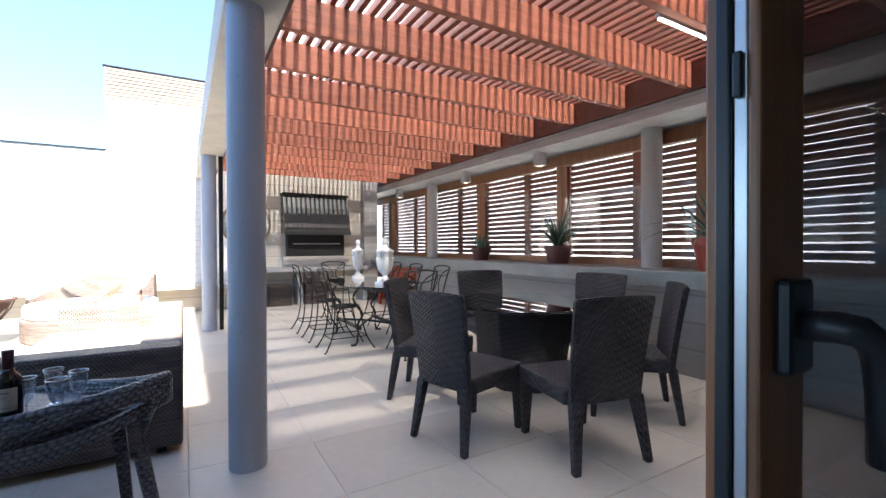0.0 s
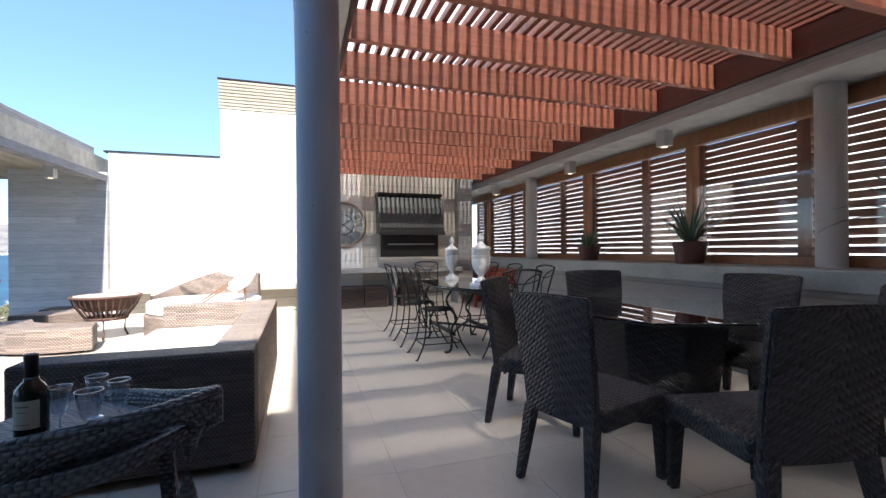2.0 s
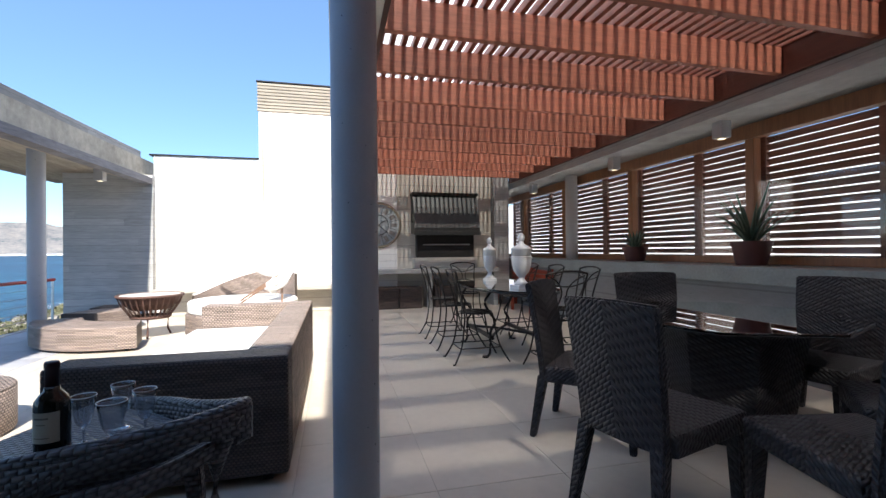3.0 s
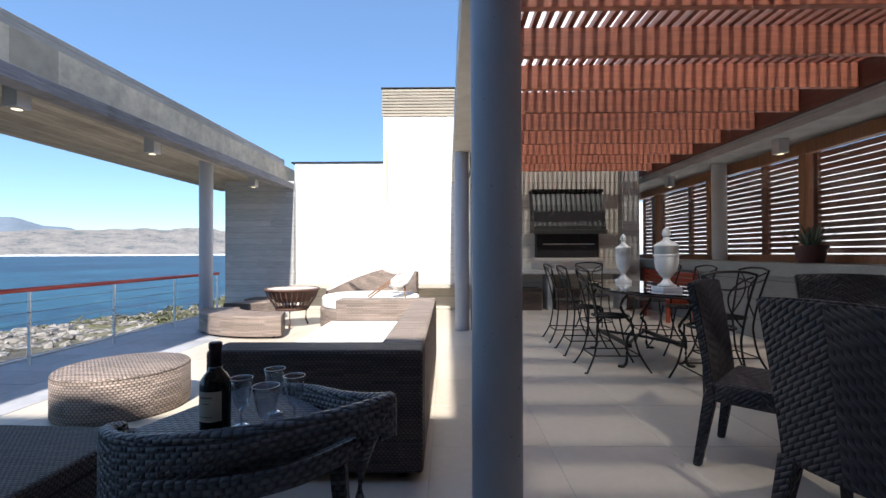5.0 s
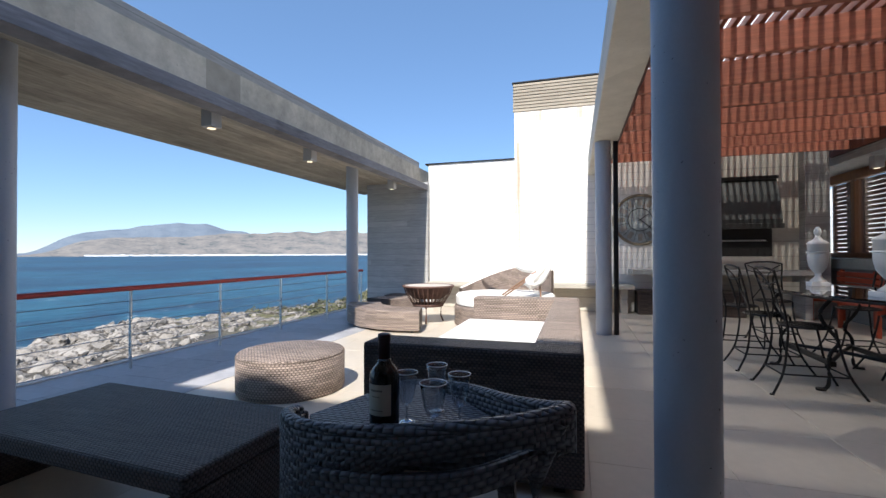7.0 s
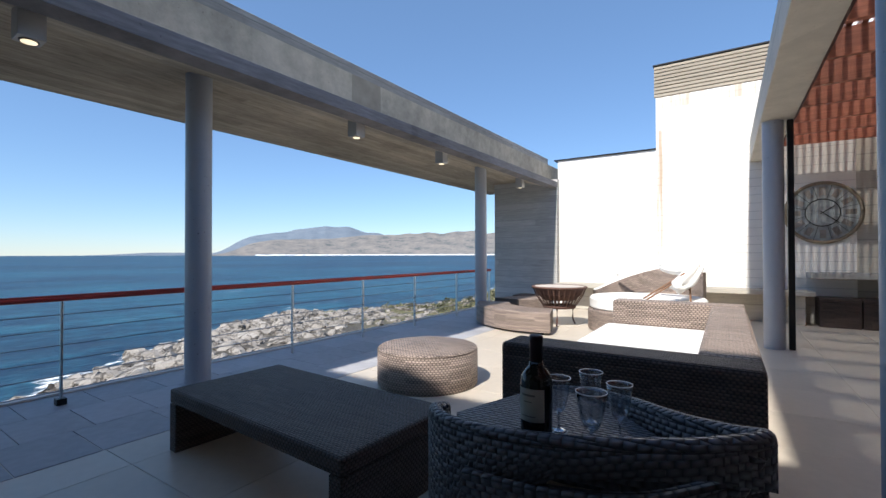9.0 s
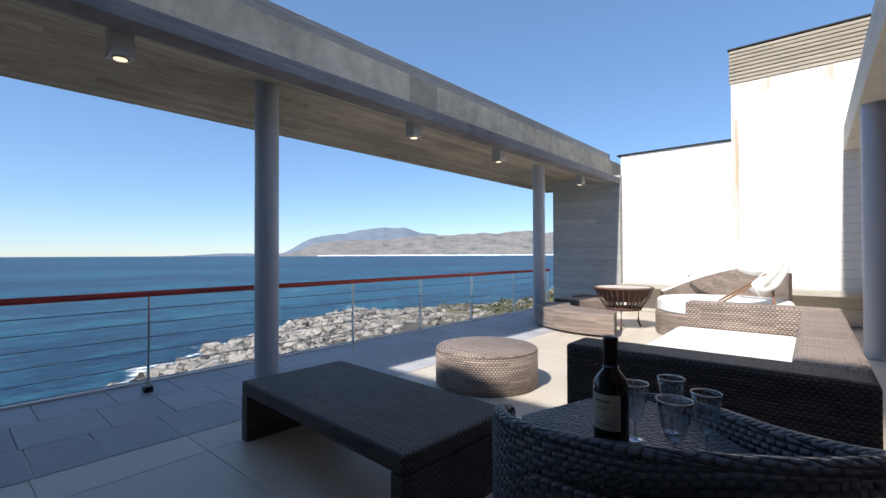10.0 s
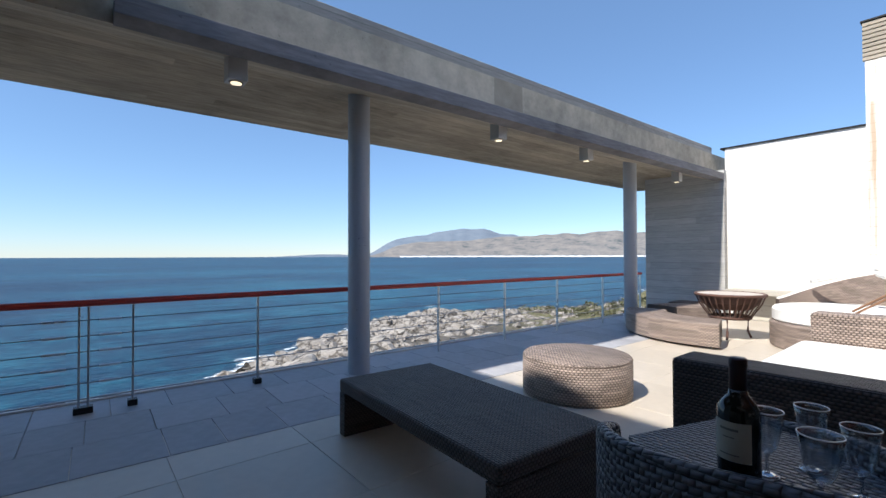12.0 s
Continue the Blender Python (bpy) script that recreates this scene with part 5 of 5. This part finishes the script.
wet = nt.nodes.new("ShaderNodeMapRange")
wpos = nt.nodes.new("ShaderNodeSeparateXYZ")
nt.links.new(nt.nodes.new("ShaderNodeNewGeometry").outputs["Position"], wpos.inputs[0])
nt.links.new(mth(nt, "ADD", wpos.outputs[2], mth(nt, "MULTIPLY", n1, 0.8)), wet.inputs[0])
wet.inputs[1].default_value, wet.inputs[2].default_value = SEA_Z * SIZE + 0.75, SEA_Z * SIZE + 1.15
dry = b.inputs["Base Color"].links[0].from_socket
nt.links.new(mixc(nt, wet.outputs[0], (0.045, 0.035, 0.025), dry), b.inputs["Base Color"])
vor = nt.nodes.new("ShaderNodeTexVoronoi")
vor.feature = "DISTANCE_TO_EDGE"
vor.inputs["Scale"].default_value = 1.1
warp = nt.nodes.new("ShaderNodeVectorMath")
warp.operation = "ADD"
nt.links.new(nt.nodes.new("ShaderNodeNewGeometry").outputs["Position"], warp.inputs[0])
nt.links.new(n1, warp.inputs[1])
nt.links.new(warp.outputs[0], vor.inputs["Vector"])
crack = ramp(nt, vor.outputs["Distance"], [(0.015, (0.22, 0.2, 0.18)), (0.07, (1, 1, 1))])
src = b.inputs["Base Color"].links[0].from_socket
nt.links.new(mixc(nt, 0.85, src, crack, "MULTIPLY"), b.inputs["Base Color"])
b.inputs["Roughness"].default_value = 0.9
bump(nt, b, mth(nt, "ADD", n2, crack), 0.6, 0.12)
M_GRANITE = m

bm = bmesh.new()
ys = [-14 + 1.6 * k for k in range(104)]
rows = []
for y in ys:
    xs = float(np.interp(y, SHORE_Y, SHORE_X)) - 5
    row = []
    for j in range(46):
        x = xs + (-5.6 - xs) * (j / 45)
        row.append(bm.verts.new((x, y, land(x, y) - (1.5 if j == 0 else 0))))
    rows.append(row)
for q, s in zip(rows, rows[1:]):
    for j in range(45):
        bm.faces.new((q[j], q[j + 1], s[j + 1], s[j]))
shore = structure(part("ground", bm, M_SHORE, smooth=True), "rocky granite shore with dry scrub", "shore")


def boulder_mesh(seed, fine_steps=3):
    rn = random.Random(seed)
    bm = bmesh.new()
    bmesh.ops.create_icosphere(bm, subdivisions=fine_steps, radius=1)
    off = Vector((seed * 3.7, seed * 1.3, 0))
    cuts = []
    for _ in range(11):
        n = Vector((rn.uniform(-1, 1), rn.uniform(-1, 1), rn.uniform(-0.3, 0.9))).normalized()
        cuts.append((n, rn.uniform(0.32, 0.75)))
    for v in bm.verts:
        for n, d in cuts:
            h = v.co.dot(n) - d
            if h > 0:
                v.co -= n * h * 0.97
        v.co *= 1 + 0.10 * noise.noise(v.co * 3.0 + off)
    me = bpy.data.meshes.new("boulder")
    bm.to_mesh(me)
    bm.free()
    me.materials.append(M_GRANITE)
    return me


BOULDERS = [boulder_mesh(s) for s in range(12)]
rn = random.Random(11)


def rock_place(near_only):
    while True:
        y = rn.uniform(-4, 52) if not near_only else rn.uniform(-2, 38)
        xs = float(np.interp(y, SHORE_Y, SHORE_X))
        x = xs + rn.uniform(-0.06, 1) * rn.uniform(0.1, 1) * 28 + 0.8
        if x > -8 or (y > 34 and rn.random() < 0.6):
            continue
        s = rn.choice((0.5, 0.6, 0.75, 0.9, 1.2)) * rn.uniform(0.8, 1.25) * (1.0 if near_only else 0.6)
        return Matrix.LocRotScale((x, y, land(x, y) + s * 0.05), Euler((rn.uniform(-0.35, 0.35), rn.uniform(-0.35, 0.35), rn.uniform(0, 6.28))), (s * rn.uniform(1.0, 2.0), s * 0.9, s * rn.uniform(0.4, 0.7)))


for _ in range(300):
    o = new("boulder", rn.choice(BOULDERS))
    o.parent = shore
    o.matrix_basis = rock_place(True)
base = [(np.array([v.co for v in me.vertices]), np.array([p.vertices for p in me.polygons])) for me in [boulder_mesh(s + 40, 2) for s in range(12)]]
vs_, fs_, n0 = [], [], 0
for _ in range(2200):
    mtx = np.array(rock_place(False))
    v0, f0 = rn.choice(base)
    vs_.append(v0 @ mtx[:3, :3].T + mtx[:3, 3])
    fs_.append(f0 + n0)
    n0 += len(v0)
me = bpy.data.meshes.new("small_rocks")
me.from_pydata(np.concatenate(vs_).tolist(), [], np.concatenate(fs_).tolist())
me.materials.append(M_GRANITE)
tagged(new("small_rocks", me), "jumbled pale granite rocks along the shore", "rocks", "", "stuff")

# broken surf along the waterline
M_SURF = bpy.data.materials.new("broken_surf")
M_SURF.use_nodes = True
nt = M_SURF.node_tree
sb = nt.nodes["Principled BSDF"]
sb.inputs["Base Color"].default_value = (0.78, 0.82, 0.84, 1)
sb.inputs["Roughness"].default_value = 0.8
clear, mx = nt.nodes.new("ShaderNodeBsdfTransparent"), nt.nodes.new("ShaderNodeMixShader")
uvn = nt.nodes.new("ShaderNodeTexCoord")
sepu = nt.nodes.new("ShaderNodeSeparateXYZ")
nt.links.new(uvn.outputs["UV"], sepu.inputs[0])
lace = mth(nt, "ADD", noise_node(nt, coords(nt, "Object", (1, 0.6, 1)), 0.9, 7, 0.7), mth(nt, "MULTIPLY", noise_node(nt, coords(nt), 0.14, 2), 0.5))
edge = mth(nt, "SUBTRACT", lace, mth(nt, "MULTIPLY", mth(nt, "ABSOLUTE", mth(nt, "SUBTRACT", sepu.outputs[0], 0.6)), 0.55))
nt.links.new(ramp(nt, edge, [(0.73, (0, 0, 0)), (0.83, (1, 1, 1))]), mx.inputs[0])
nt.links.new(clear.outputs[0], mx.inputs[1])
nt.links.new(sb.outputs[0], mx.inputs[2])
nt.links.new(mx.outputs[0], nt.nodes["Material Output"].inputs[0])
bm = bmesh.new()
layer = bm.loops.layers.uv.verify()
rows = []
for k in range(220):
    y = -12 + 0.6 * k
    xs = float(np.interp(y, SHORE_Y, SHORE_X)) + 1.5 * noise.noise(Vector((y * 0.35, 2, 0)))
    rows.append([bm.verts.new((xs - 4.5 + 6.5 * j / 4, y, SEA_Z + 0.03)) for j in range(5)])
for q, r in zip(rows, rows[1:]):
    for j in range(4):
        f = bm.faces.new((q[j], q[j + 1], r[j + 1], r[j]))
        for lp, u in zip(f.loops, (j, j + 1, j + 1, j)):
            lp[layer].uv = (u / 4, 0)
structure(part("water_surf", bm, M_SURF, uv=False), "broken white surf along the rocks", "surf")

# scrub on the far slope
M_SCRUB = plain("olive_scrub", (0.10, 0.10, 0.052), 0.9, vary=0.5, fine=3, big=0.4, bumps=0)
rn = random.Random(21)
verts, faces = [], []
for _ in range(800):
    y = rn.uniform(40, 95)
    xs = float(np.interp(y, SHORE_Y, SHORE_X))
    x = xs + rn.uniform(7, 34)
    if x > -7:
        continue
    s = rn.uniform(0.4, 1.1)
    z = land(x, y)
    for _k in range(34):
        a, e, r = rn.uniform(0, 6.28), rn.uniform(0, 1.5), s * rn.uniform(0.5, 1.0)
        c = Vector((x + r * math.cos(a) * math.cos(e), y + r * math.sin(a) * math.cos(e), z + 0.8 * r * math.sin(e)))
        q = rn.uniform(0.06, 0.16)
        n0 = len(verts)
        for _v in range(3):
            verts.append(tuple(c + Vector((rn.uniform(-q, q), rn.uniform(-q, q), rn.uniform(-q, q))) * 1.6))
        faces.append((n0, n0 + 1, n0 + 2))
me = bpy.data.meshes.new("scrub")
me.from_pydata(verts, [], faces)
me.materials.append(M_SCRUB)
tagged(new("scrub", me), "low olive-green coastal scrub on the slope", "scrub", "", "stuff")


# ---- floor pieces ----
def tile_mesh(name, w, d, th, mat):
    bm = box(-w / 2, w / 2, -d / 2, d / 2, -th, 0.0)
    top = [e for e in bm.edges if all(v.co.z > -1e-6 for v in e.verts)]
    bmesh.ops.bevel(bm, geom=top, offset=0.002, segments=1, affect="EDGES")
    bm.normal_update()
    me = bpy.data.meshes.new(name)
    bm.to_mesh(me)
    bm.free()
    me.materials.append(mat)
    return me


T = 0.80
big = tile_mesh("tile", T - 0.003, T - 0.003, 0.008, M_TILE)
rn = random.Random(5)
for i in range(-7, 6):
    for j in range(-6, 10):
        x, y = 0.66 + (i + 0.5) * T, 3.58 + (j + 0.5) * T
        if x + T / 2 > 4.75 or x - T / 2 < -4.6 or y + T / 2 > WALL_Y + 0.3:
            continue
        o = new("tile", big)
        o.parent = bed
        o.location = (x, y, rn.uniform(-0.0006, 0.0006))
sizes = ((0.56, 0.42), (0.56, 0.34), (0.56, 0.50))
meshes = [tile_mesh("paver", w - 0.005, d - 0.005, 0.012, M_SLATE) for w, d in sizes]
for c in range(3):
    vpos = -12.8 + rn.uniform(-0.4, 0)
    while vpos < 5.4:
        k = rn.randrange(3)
        o = new("paver", meshes[k])
        o.parent = deck
        o.matrix_basis = SEA @ pose(-1.5 + 0.56 * (c + 0.5), vpos + sizes[k][1] / 2, 0.004 + rn.uniform(-0.001, 0.001))
        vpos += sizes[k][1]

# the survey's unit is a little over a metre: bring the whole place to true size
for ob in list(scene.objects):
    if ob.parent is None and ob.type in {"MESH", "EMPTY"}:
        ob.matrix_basis = Matrix.Scale(SIZE, 4) @ ob.matrix_basis
